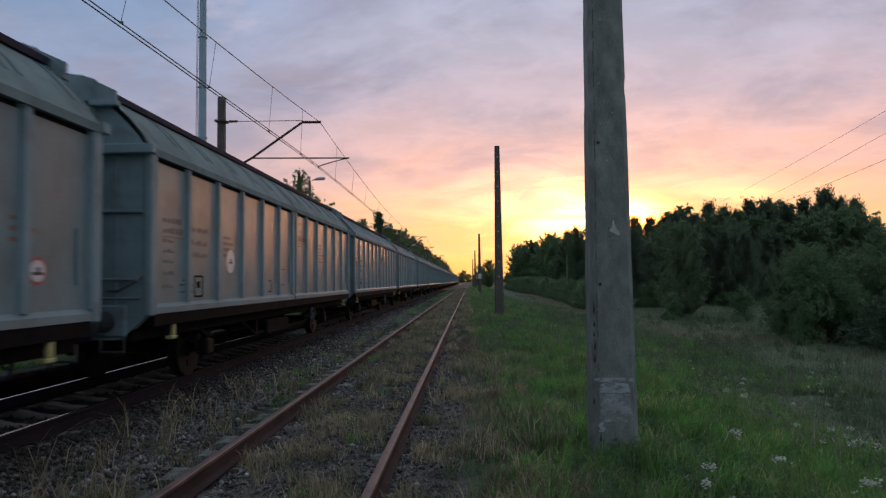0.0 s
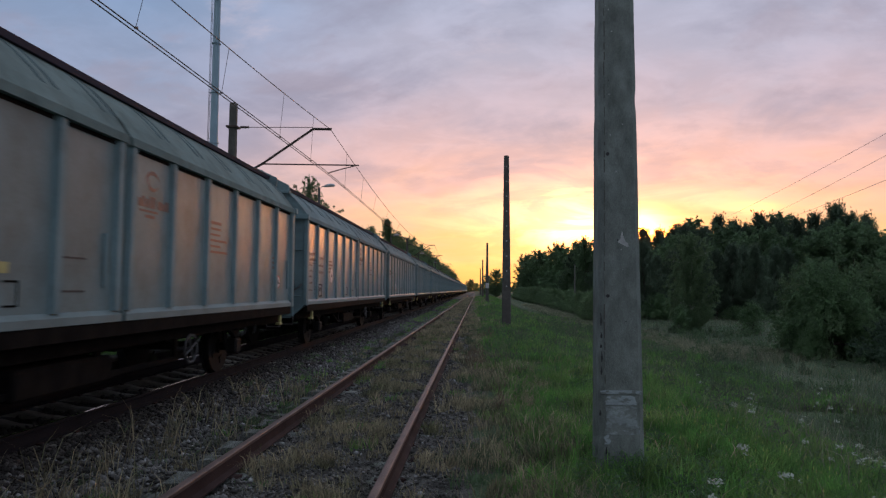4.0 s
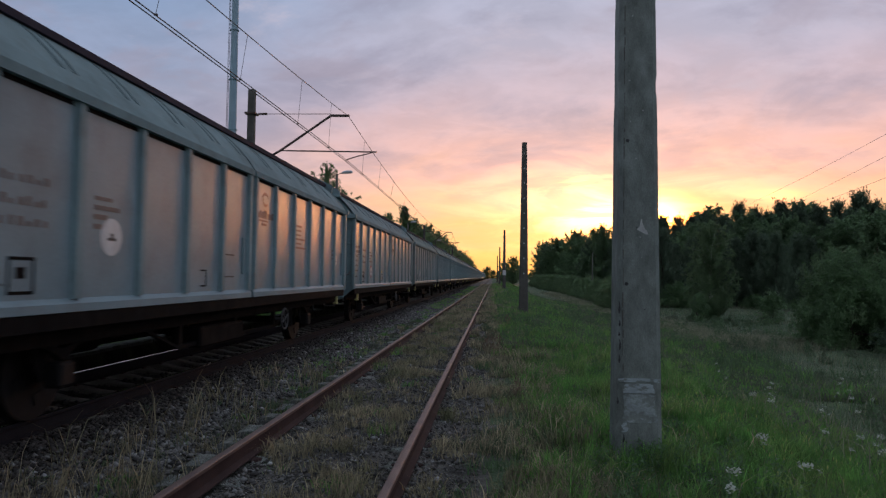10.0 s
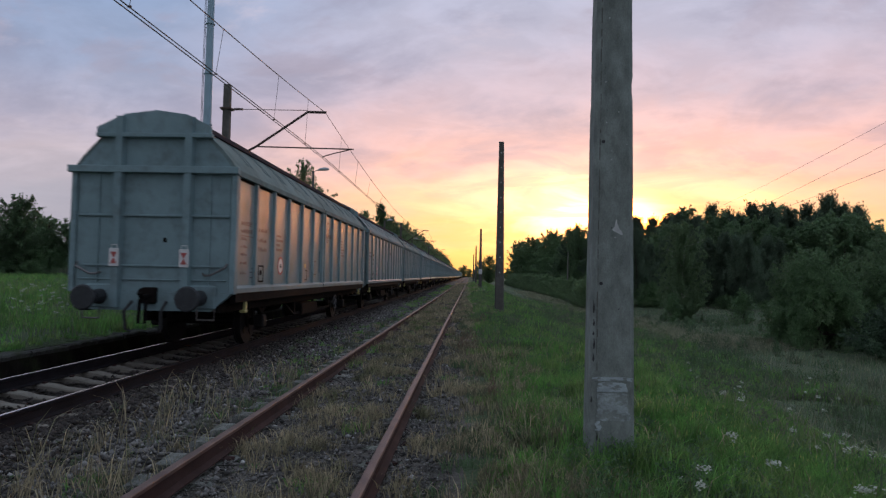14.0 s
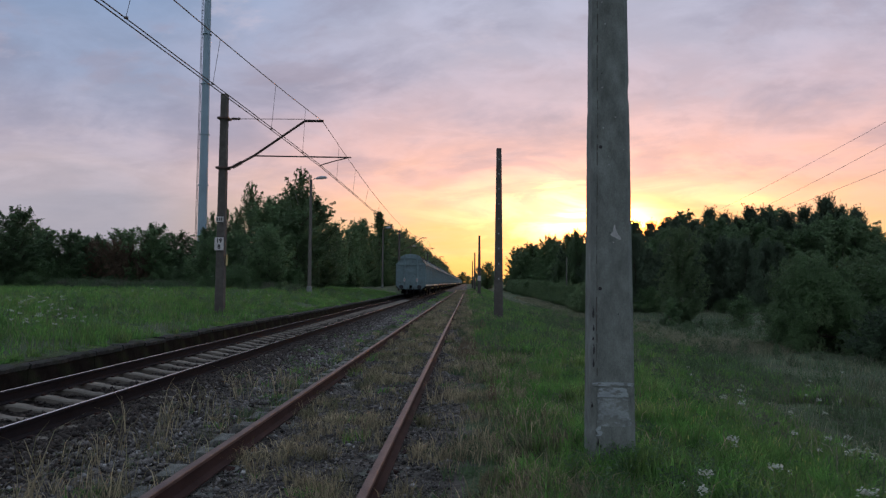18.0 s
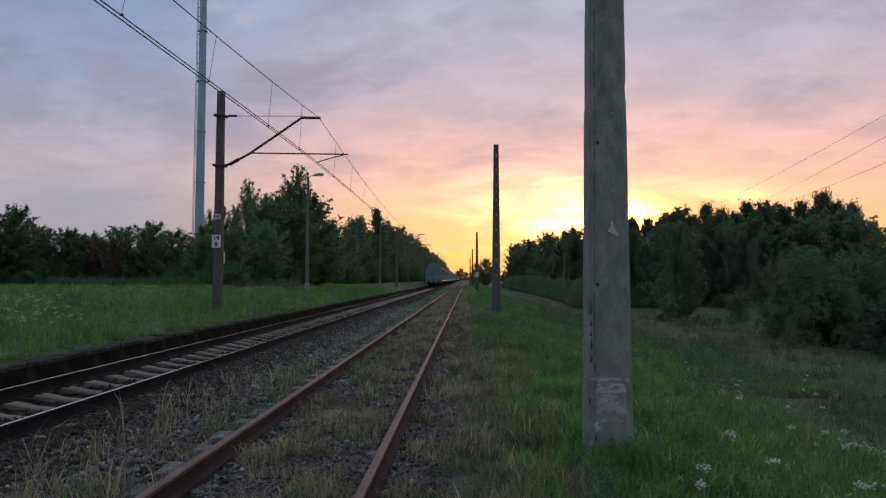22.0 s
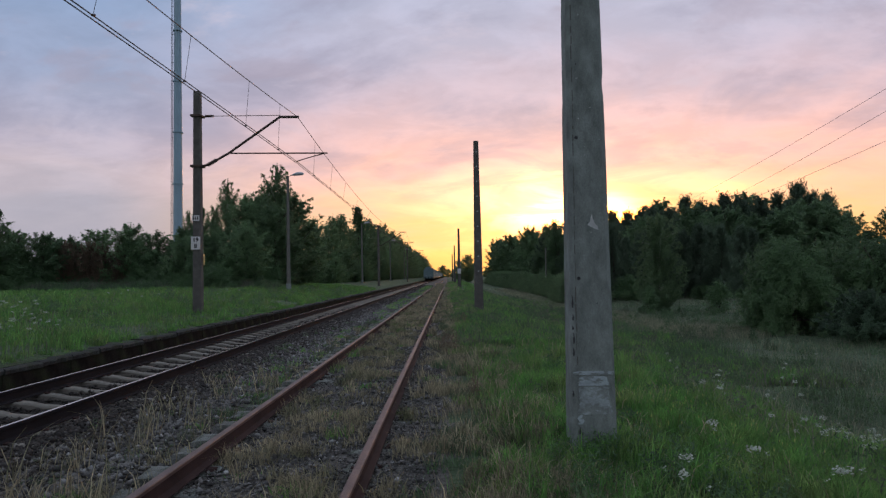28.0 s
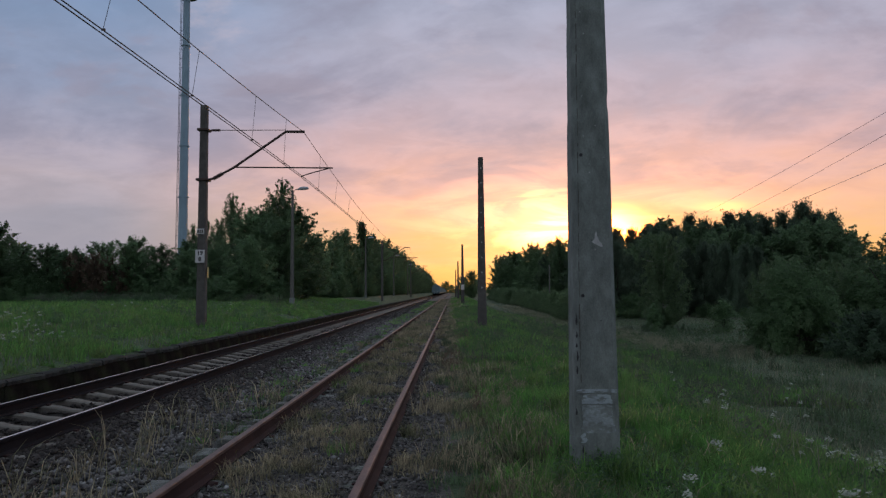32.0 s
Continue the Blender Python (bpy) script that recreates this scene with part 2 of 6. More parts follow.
M["white"] = material("white_paint", (0.58, 0.58, 0.57), 0.5, 0, 0.12, 8, 60, 0.1)
M["red"] = material("red_paint", (0.36, 0.07, 0.06), 0.5, 0, 0.15, 8, 60, 0.1)
M["black"] = material("black_paint", (0.02, 0.02, 0.022), 0.5, 0, 0.2, 8, 60, 0.1)
M["stencil"] = material("stencil_brown", (0.125, 0.105, 0.098), 0.6, 0, 0.3, 20, 90, 0)
M["rail_rust"] = material("rusty_rail", (0.118, 0.070, 0.056), 0.55, 0.0, 0.35, 3, 80, 0.5, (0.085, 0.046, 0.040), (0.45, 0.65), 5, depth=0.004)
# rust darkened for the shade below the rail head; sleeper fasteners share it
M["rust_shade"] = material("rusty_web", (0.045, 0.025, 0.023), 0.9, 0, 0.35, 3, 80, 0.5, depth=0.004, spec=0.2)
# main-line web and foot, blackened to hold their shade in the colour
M["rail_side_shade"] = material("rail_web", (0.013, 0.011, 0.013), 0.85, 0.0, 0.3, 3, 80, 0.4, spec=0.15)
M["rail_top"] = material("polished_railhead", (0.62, 0.60, 0.60), 0.22, 1.0, 0.08, 2, 80, 0.05)
M["concrete"] = material("old_concrete", (0.195, 0.225, 0.205), 0.9, 0, 0.30, 7, 110, 1.0, (0.155, 0.175, 0.158), (0.42, 0.66), 9.0, depth=0.006, stretch=(1, 1, 0.5))
M["pale_chip"] = material("pale_chip", (0.45, 0.46, 0.45), 0.85, 0, 0.2, 9, 60, 0.3)
M["pole_dark"] = material("dark_pole_concrete", (0.088, 0.083, 0.073), 0.9, 0, 0.2, 5, 60, 0.5, (0.14, 0.135, 0.12), (0.5, 0.75), 1.5)
M["sleeper"] = material("sleeper_concrete", (0.165, 0.15, 0.125), 0.9, 0, 0.25, 4, 60, 0.5, (0.13, 0.105, 0.085), (0.48, 0.7), 3, per_object=0.2)
M["old_sleeper"] = material("weathered_sleeper", (0.165, 0.17, 0.155), 0.95, 0, 0.4, 5, 50, 1.0, (0.075, 0.08, 0.06), (0.45, 0.62), 6, per_object=0.35, depth=0.02)
M["stone"] = material("ballast_stone", (0.106, 0.099, 0.092), 0.9, 0, 0.3, 9, 70, 0.4, per_island=0.8)
M["stone_pale"] = material("pale_ballast_stone", (0.25, 0.245, 0.235), 0.85, 0, 0.3, 9, 70, 0.4, per_island=0.5)
M["stone_dark"] = material("brake_dust_stone", (0.042, 0.035, 0.031), 0.9, 0, 0.3, 9, 70, 0.4, per_island=0.6, spec=0.3)
M["gravel"] = material("ballast_bed", (0.108, 0.096, 0.084), 0.95, 0, 0.5, 2.0, 26, 1.0, (0.06, 0.056, 0.036), (0.5, 0.66), 0.7, depth=0.06)
M["bed_dark"] = material("oily_ballast_bed", (0.024, 0.019, 0.016), 0.95, 0, 0.5, 2.0, 26, 1.0, (0.040, 0.033, 0.028), (0.5, 0.7), 1.5, depth=0.06, spec=0.2)
M["coping"] = material("mossy_coping", (0.060, 0.060, 0.057), 0.95, 0, 0.6, 2, 40, 0.9, (0.028, 0.034, 0.020), (0.45, 0.62), 2, per_object=0.12, depth=0.012, spec=0.1)
M["edge"] = material("platform_edge", (0.022, 0.019, 0.016), 0.95, 0, 0.5, 3, 40, 0.9, (0.022, 0.030, 0.014), (0.45, 0.65), 2, per_object=0.04, depth=0.01, spec=0.05)
M["soil"] = material("grass_soil", (0.048, 0.078, 0.030), 0.95, 0, 0.4, 0.5, 9, 0.8, (0.095, 0.10, 0.055), (0.54, 0.72), 0.35, depth=0.08)
M["grass"] = material("grass_blade", (0.135, 0.330, 0.066), 0.6, 0, 0.5, 2.0, 7, 0, (0.225, 0.330, 0.094), (0.46, 0.62), 1.6, per_island=0.35, backlit=0.5, leafy=True)
M["dry"] = material("dry_grass", (0.325, 0.325, 0.215), 0.7, 0, 0.25, 1.0, 6, 0, (0.156, 0.182, 0.085), (0.45, 0.65), 0.9, per_island=0.4, backlit=0.5, leafy=True)
M["straw"] = material("straw_grass", (0.40, 0.345, 0.22), 0.7, 0, 0.25, 1.0, 6, 0, (0.165, 0.175, 0.09), (0.46, 0.62), 0.9, per_island=0.65, backlit=0.5, leafy=True)
M["flower"] = material("white_umbel", (0.47, 0.51, 0.42), 0.8, 0, 0.1, 8, 40, 0, backlit=0.3)
M["flower_y"] = material("yellow_flower", (0.42, 0.46, 0.13), 0.8, 0, 0.1, 8, 40, 0)
M["leaf"] = material("leaf", (0.128, 0.236, 0.092), 0.55, 0, 0.2, 0.35, 3, 0, (0.160, 0.232, 0.104), (0.5, 0.7), 0.3, per_object=0.2, per_island=0.22, backlit=0.35, leafy=True)
# bluish-green leaf, darkened so its colour carries the shrubs' shade
M["darkleaf"] = material("willow_leaf", (0.074, 0.140, 0.066), 0.6, 0, 0.25, 0.35, 3, 0, (0.088, 0.142, 0.070), (0.5, 0.7), 0.5, per_object=0.15, per_island=0.25, backlit=0.2, leafy=True)
M["woodleaf"] = material("wood_leaf", (0.168, 0.280, 0.128), 0.55, 0, 0.2, 0.35, 3, 0, (0.195, 0.27, 0.125), (0.5, 0.7), 0.3, per_object=0.3, per_island=0.22, backlit=0.5, leafy=True)
M["weed"] = material("weed_leaf", (0.101, 0.176, 0.074), 0.6, 0, 0.3, 0.8, 5, 0, (0.155, 0.169, 0.115), (0.46, 0.6), 0.5, per_island=0.3, backlit=0.5, leafy=True)
M["birchleaf"] = material("birch_leaf", (0.190, 0.300, 0.138), 0.55, 0, 0.2, 0.35, 3, 0, (0.18, 0.258, 0.12), (0.5, 0.7), 0.3, per_object=0.1, per_island=0.22, backlit=0.5, leafy=True)
M["needle"] = material("needle", (0.120, 0.180, 0.108), 0.6, 0, 0.2, 0.35, 3, 0, per_object=0.25, per_island=0.22, backlit=0.5, leafy=True)
M["rustleaf"] = material("reddish_leaf", (0.225, 0.165, 0.110), 0.6, 0, 0.2, 0.35, 3, 0, per_object=0.2, per_island=0.22, backlit=0.5, leafy=True)
M["bark"] = material("bark", (0.075, 0.06, 0.045), 0.9, 0, 0.3, 3, 30, 0.7, depth=0.02)
M["birch"] = material("birch_bark", (0.42, 0.40, 0.36), 0.8, 0, 0.2, 3, 20, 0.4, (0.05, 0.045, 0.04), (0.58, 0.64), 5)
M["post"] = material("lamp_post_concrete", (0.13, 0.125, 0.11), 0.9, 0, 0.15, 4, 50, 0.4)
M["far_wire"] = material("far_wire", (0.42, 0.36, 0.37), 0.6, 0.2, 0.1, 1, 5, 0)
M["tower"] = material("tower_steel", (0.25, 0.36, 0.42), 0.5, 0.2, 0.1, 0.5, 20, 0.1)
M["wire"] = material("wire", (0.07, 0.055, 0.05), 0.5, 0.6, 0.1, 1, 5, 0)
M["rustiron"] = material("cantilever_tube", (0.075, 0.05, 0.04), 0.65, 0.3, 0.3, 6, 50, 0.2)
M["lamp_glass"] = material("lamp_head", (0.42, 0.44, 0.46), 0.35, 0, 0.08, 6, 40, 0)


# ---------------------------------------------------------------- helpers
def part(name, bm, mat, parent=None, label="", smooth=False):
    me = bpy.data.meshes.new(name)
    bm.normal_update()
    bm.to_mesh(me)
    bm.free()
    for m in mat if isinstance(mat, (list, tuple)) else [mat]:
        me.materials.append(m)
    if smooth:
        me.polygons.foreach_set("use_smooth", [True] * len(me.polygons))
    ob = new(name, me)
    if parent:
        ob.parent = parent
    if label:
        ob["label"] = label
    return ob


def again(ob, m, parent=None):
    """Another object on the same mesh, at m."""
    o = new(ob.name.split(".")[0], ob.data)
    o.parent = parent or ob.parent
    o.matrix_basis = m
    for k in ("label",):
        if k in ob:
            o[k] = ob[k]
    return o


def box(bm, x0, x1, y0, y1, z0, z1, bevel=0.0, mat=0):
    r = bmesh.ops.create_cube(bm, size=1)["verts"]
    for v in r:
        v.co = Vector((x0 + (v.co.x + 0.5) * (x1 - x0), y0 + (v.co.y + 0.5) * (y1 - y0), z0 + (v.co.z + 0.5) * (z1 - z0)))
    faces = {f for v in r for f in v.link_faces}
    if bevel:
        g = bmesh.ops.bevel(bm, geom=list({e for v in r for e in v.link_edges}), offset=bevel, segments=1, affect="EDGES")
        faces = set(g["faces"]) | {f for f in faces if f.is_valid}
    for f in faces:
        f.material_index = mat
    return bm


def prism(bm, outline, y0, y1, mat=0, axis="y"):
    """An outline in (x, z) carried from y0 to y1."""
    def at(p, y):
        return Vector((p[0], y, p[1])) if axis == "y" else (Vector((y, p[0], p[1])) if axis == "x" else Vector((p[0], p[1], y)))
    a = [bm.verts.new(at(p, y0)) for p in outline]
    b = [bm.verts.new(at(p, y1)) for p in outline]
    n = len(outline)
    faces = [bm.faces.new((a[i], a[(i + 1) % n], b[(i + 1) % n], b[i])) for i in range(n)]
    faces += [bm.faces.new(a[::-1]), bm.faces.new(b)]
    for f in faces:
        f.material_index = mat
    bmesh.ops.recalc_face_normals(bm, faces=faces)
    return faces


def tube(bm, pts, radius, sides=8, mat=0):
    """A round bar along points; radius a number or one a point."""
    pts = [Vector(p) for p in pts]
    rs = radius if isinstance(radius, (list, tuple)) else [radius] * len(pts)
    rings = []
    for i, p in enumerate(pts):
        d = (pts[min(i + 1, len(pts) - 1)] - pts[max(i - 1, 0)]).normalized()
        s = d.cross(Vector((0, 0, 1)) if abs(d.z) < 0.9 else Vector((1, 0, 0))).normalized()
        t = s.cross(d)
        rings.append([bm.verts.new(p + (s * math.cos(k) + t * math.sin(k)) * rs[i]) for k in [2 * math.pi * j / sides for j in range(sides)]])
    faces = []
    for a, b in zip(rings, rings[1:]):
        faces += [bm.faces.new((a[j], a[(j + 1) % sides], b[(j + 1) % sides], b[j])) for j in range(sides)]
    faces += [bm.faces.new(rings[0][::-1]), bm.faces.new(rings[-1])]
    for f in faces:
        f.material_index = mat
    return bm


def disc(bm, centre, axis, radius, thick, sides=20, mat=0):
    c, d = Vector(centre), Vector(axis).normalized()
    return tube(bm, [c - d * thick / 2, c + d * thick / 2], radius, sides, mat)


def thing(name, label, category, group="", at=(0, 0, 0)):
    e = new(name)
    e.location = at
    e.empty_display_size = 0.3
    return tagged(e, label, category, group)


def bulk(name, verts, faces, mat, parent=None, outward=None):
    """A mesh of many loose pieces from arrays; faces all of one length."""
    me = bpy.data.meshes.new(name)
    verts, faces = np.asarray(verts, np.float32), np.asarray(faces, np.int32)
    me.vertices.add(len(verts))
    me.vertices.foreach_set("co", verts.ravel())
    k = faces.shape[1]
    me.loops.add(faces.size)
    me.loops.foreach_set("vertex_index", faces.ravel())
    me.polygons.add(len(faces))
    me.polygons.foreach_set("loop_start", np.arange(len(faces), dtype=np.int32) * k)
    me.update(calc_edges=True)
    for m in mat if isinstance(mat, (list, tuple)) else [mat]:
        me.materials.append(m)
    if outward is not None:
        me.attributes.new("outward", "FLOAT_VECTOR", "POINT").data.foreach_set("vector", np.asarray(outward, np.float32).ravel())
    ob = new(name, me)
    if parent:
        ob.parent = parent
    return ob


# ---------------------------------------------------------------- ground
MAIN_X, SIDE_X = -5.46, -1.5


def height(x, y):
    """The ground's height: platform bank, ballast bed, verge, ditch and meadow."""
    x, y = np.asarray(x, float), np.asarray(y, float)
    z = np.interp(x, [-400, -60, -14, -11.5, -9, -7.8, -7.42, -7.41, -6.9, -6.3, -6.15, -4.75, -4.6, -4.2, -3.6, -2.7, -2.32, -2.15, -0.85, -0.7, 0.2, 2.2, 3.2, 4.6, 7, 12, 30, 400],
                  [0.8, 0.8, 0.76, 0.64, 0.33, 0.155, 0.10, -0.40, -0.30, -0.22, -0.27, -0.27, -0.20, -0.19, -0.27, -0.30, -0.25, -0.205, -0.200, -0.195, -0.15, -0.12, -0.26, -0.72, -1.1, -1.25, -1.2, -1.2])
    far = np.clip((y - 35) / 60, 0, 1)
    z = z + np.where(x > 0.2, far * np.clip((x - 0.2) / 2, 0, 1) * 0.45, 0)
    bumps = 0.05 * np.sin(x * 1.7 + 0.6 * np.sin(y * 0.9)) * np.sin(y * 1.1 + x * 0.4) + 0.03 * np.sin(x * 4.1 + y * 2.3)
    return z + bumps * np.where((x > 0.4) | (x < -7.6), 1.0, 0.25)


def ground():
    xs = np.unique(np.concatenate([np.linspace(-7.41, 8, 78), np.linspace(-24, -7.42, 50), np.linspace(8, 40, 33), [-7.42, -1500, -800, -400, -150, -80, -50, -35, 60, 90, 150, 400, 800, 1500]]))
    ys = np.unique(np.concatenate([np.linspace(-12, 30, 140), np.linspace(30, 90, 60), np.linspace(90, 300, 40), [-1200, -300, -100, -50, -25, 400, 600, 1000, 1500, 2500]]))
    gx, gy = np.meshgrid(xs, ys)
    v = np.stack([gx, gy, height(gx, gy)], -1).reshape(-1, 3)
    nx = len(xs)
    i, j = np.meshgrid(np.arange(nx - 1), np.arange(len(ys) - 1))
    a = (j * nx + i).ravel()
    f = np.stack([a, a + 1, a + nx + 1, a + nx], -1)
    ob = bulk("ground", v, f, [M["soil"], M["gravel"], M["bed_dark"]])
    mid = (xs[:-1] + xs[1:]) / 2
    yy = (ys[:-1] + ys[1:]) / 2
    border = 0.10 + 0.05 * np.sin(yy * 1.1) + 0.05 * np.sin(yy * 2.9 + 1)
    kind = ((mid[None] > -7.45) & (mid[None] < border[:, None])).astype(np.int32)
    kind[:, (mid > -7.45) & (mid < -4.25)] = 2
    ob.data.polygons.foreach_set("material_index", kind.ravel())
    ob.data.polygons.foreach_set("use_smooth", [True] * len(ob.data.polygons))
    return tagged(ob, "grassy ground with a gravel track bed through it", "ground", kind="structure")


ground()


# ---------------------------------------------------------------- tracks
def rail_profile(top=0.0):
    half = [(0.0, -0.172), (0.07, -0.172), (0.07, -0.160), (0.012, -0.142), (0.009, -0.05), (0.034, -0.036), (0.036, -0.010), (0.032, -0.004), (0.020, -0.0008), (0.0, 0.0)]
    return [(x, z + top) for x, z in half] + [(-x, z + top) for x, z in half[-2:0:-1]]


def sleeper_mesh(material, worn=0):
    bm = bmesh.new()
    slim = 1.0 if worn else 0.78
    for s in (-1, 1):
        for d in (-0.105, 0.105):
            box(bm, s * 0.752 + d - 0.022, s * 0.752 + d + 0.022, -0.035, 0.035, -0.03, 0.022, mat=1)
    # the body, high under the rails, sagging and narrower in the middle
    rings = []
    for x, top, w in ((-1.28, -0.03, 0.10), (-1.24, 0.0, 0.13), (-0.62, 0.0, 0.13), (-0.5, -0.012, 0.125), (-0.32, -0.05, 0.11), (0.0, -0.075, 0.10), (0.32, -0.05, 0.11), (0.5, -0.012, 0.125), (0.62, 0.0, 0.13), (1.24, 0.0, 0.13), (1.28, -0.03, 0.10)):
        w *= slim
        rings.append([bm.verts.new((x, y, z)) for y, z in ((-w - 0.02, -0.2), (-w, top - 0.02), (-w + 0.03, top), (w - 0.03, top), (w, top - 0.02), (w + 0.02, -0.2))])
    for a, b in zip(rings, rings[1:]):
        for j in range(5):
            bm.faces.new((a[j], b[j], b[j + 1], a[j + 1]))
    bm.faces.new(rings[0])
    bm.faces.new(rings[-1][::-1])
    bmesh.ops.recalc_face_normals(bm, faces=bm.faces)
    if worn:
        # broken edges and hollows
        rng = random.Random(worn)
        for v in bm.verts:
            if abs(v.co.x) > 0.45 or abs(v.co.z) > 0.03:
                v.co += Vector((rng.uniform(-0.035, 0.02) * (1 if v.co.x > 0 else -1), rng.uniform(-0.022, 0.022), rng.uniform(-0.028, 0.008)))
    me = part("sleeper", bm, [material, M["rust_shade"]])
    return me


def track(name, x, rusty, y0, count, label):
    t = thing(name, label, "railway track")
    t.location = (x, 0, 0)
    for s in (-1, 1):
        bm = bmesh.new()
        prism(bm, rail_profile(), -260, 1400)
        # web and foot take the colour with shade in it, the head doesn't
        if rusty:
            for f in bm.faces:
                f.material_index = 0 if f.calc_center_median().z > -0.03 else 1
            part("rail", bm, [M["rail_rust"], M["rust_shade"]], t, "rust-brown steel rail").location = (s * 0.752, 0, 0)
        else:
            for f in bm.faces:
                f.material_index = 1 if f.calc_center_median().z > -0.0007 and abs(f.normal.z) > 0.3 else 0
            part("rail", bm, [M["rail_side_shade"], M["rail_top"]], t, "steel rail with polished running surface").location = (s * 0.752, 0, 0)
    if rusty:
        t.rotation_euler.z = radians(-0.22)
    kinds = [sleeper_mesh(M["old_sleeper"], k + 1) for k in range(5)] if rusty else [sleeper_mesh(M["sleeper"])]
    for k in kinds:
        k.parent = t
    rng = random.Random(5)
    for i in range(count):
        m = pose(rng.uniform(-0.02, 0.02), y0 + i * 0.63 + rng.uniform(-0.02, 0.02), -0.176 - (rng.uniform(0, 0.03) if rusty else 0), 0, 0, rng.uniform(-1, 1))
        if i < len(kinds):
            kinds[i].matrix_basis = m
        else:
            again(kinds[rng.randrange(len(kinds))], m)
    return t


track("main_track", MAIN_X, False, -10.6, 280, "main line with shiny rails on concrete sleepers")
track("siding_track", SIDE_X, True, -10.34, 248, "disused siding with rusty rails and weathered sleepers")


# ---------------------------------------------------------------- platform edge
def platform_edge():
    t = thing("platform_edge", "low crumbling platform edge of dark mossy concrete blocks", "platform")
    rng = random.Random(11)
    meshes = []
    for k in range(4):
        bm = bmesh.new()
        box(bm, -0.13, 0.10, -0.004, 1.004, -0.62, -0.10)
        # the coping slab, its front edge crumbled
        n = 9
        rows = []
        for j in range(n):
            y, f = 0.004 + 0.992 * j / (n - 1), 0.155 + rng.uniform(-0.03, 0.012)
            d = rng.uniform(-0.014, 0.008)
            rows.append([bm.verts.new(p) for p in ((-0.17, y, -0.1), (-0.17, y, d), (f - 0.03, y, d), (f, y, -0.03 + d), (f - rng.uniform(0, 0.02), y, -0.1))])
        for a, b in zip(rows, rows[1:]):
            for j in range(5):
                bm.faces.new((a[j], a[(j + 1) % 5], b[(j + 1) % 5], b[j])).material_index = 1
        bm.faces.new(rows[0][::-1]).material_index = 1
        bm.faces.new(rows[-1]).material_index = 1
        bmesh.ops.recalc_face_normals(bm, faces=bm.faces)
        meshes.append(part("edge_block", bm, [M["edge"], M["coping"]], t))
    for i in range(150):
        m = pose(-7.40 + rng.uniform(-0.006, 0.006), -8 + i * 1.0, 0.118 + rng.uniform(-0.018, 0.018), rng.uniform(-0.5, 0.5), rng.uniform(-0.8, 0.8), rng.uniform(-0.25, 0.25))
        if i < 4:
            meshes[i].matrix_basis = m
        else:
            again(meshes[i % 4], m)
    bm = bmesh.new()
    box(bm, -7.53, -7.27, 142, 700, -0.6, 0.12)
    part("far_edge", bm, M["edge"], t)


platform_edge()


# ---------------------------------------------------------------- poles and catenary
def pole_mesh(h, w0, w1, d0, d1, seed=1):
    """A tapered four-sided concrete pole with cut corners."""
    bm = bmesh.new()
    rng = random.Random(seed)
    n = int(h / 0.075)
    rings = []
    bite = [0.0] * 8
    for i in range(n + 1):
        k = i / n
        w, d, c = (w0 + (w1 - w0) * k) / 2, (d0 + (d1 - d0) * k) / 2, 0.045
        ring = []
        for j, (x, y) in enumerate(((w - c, -d), (w, -d + c), (w, d - c), (w - c, d), (-w + c, d), (-w, d - c), (-w, -d + c), (-w + c, -d))):
            # a chip begins, or the one below runs out
            bite[j] = rng.uniform(0.015, 0.05) if rng.random() < 0.022 else bite[j] * rng.choice((0.0, 0.7, 0.9))
            chip = rng.uniform(0, 0.010) + bite[j]
            ring.append(bm.verts.new((x * (1 - chip), y * (1 - chip), k * h - 0.4)))
        rings.append(ring)
    for a, b in zip(rings, rings[1:]):
        for j in range(8):
            bm.faces.new((a[j], a[(j + 1) % 8], b[(j + 1) % 8], b[j]))
    bm.faces.new(rings[-1])
    return bm


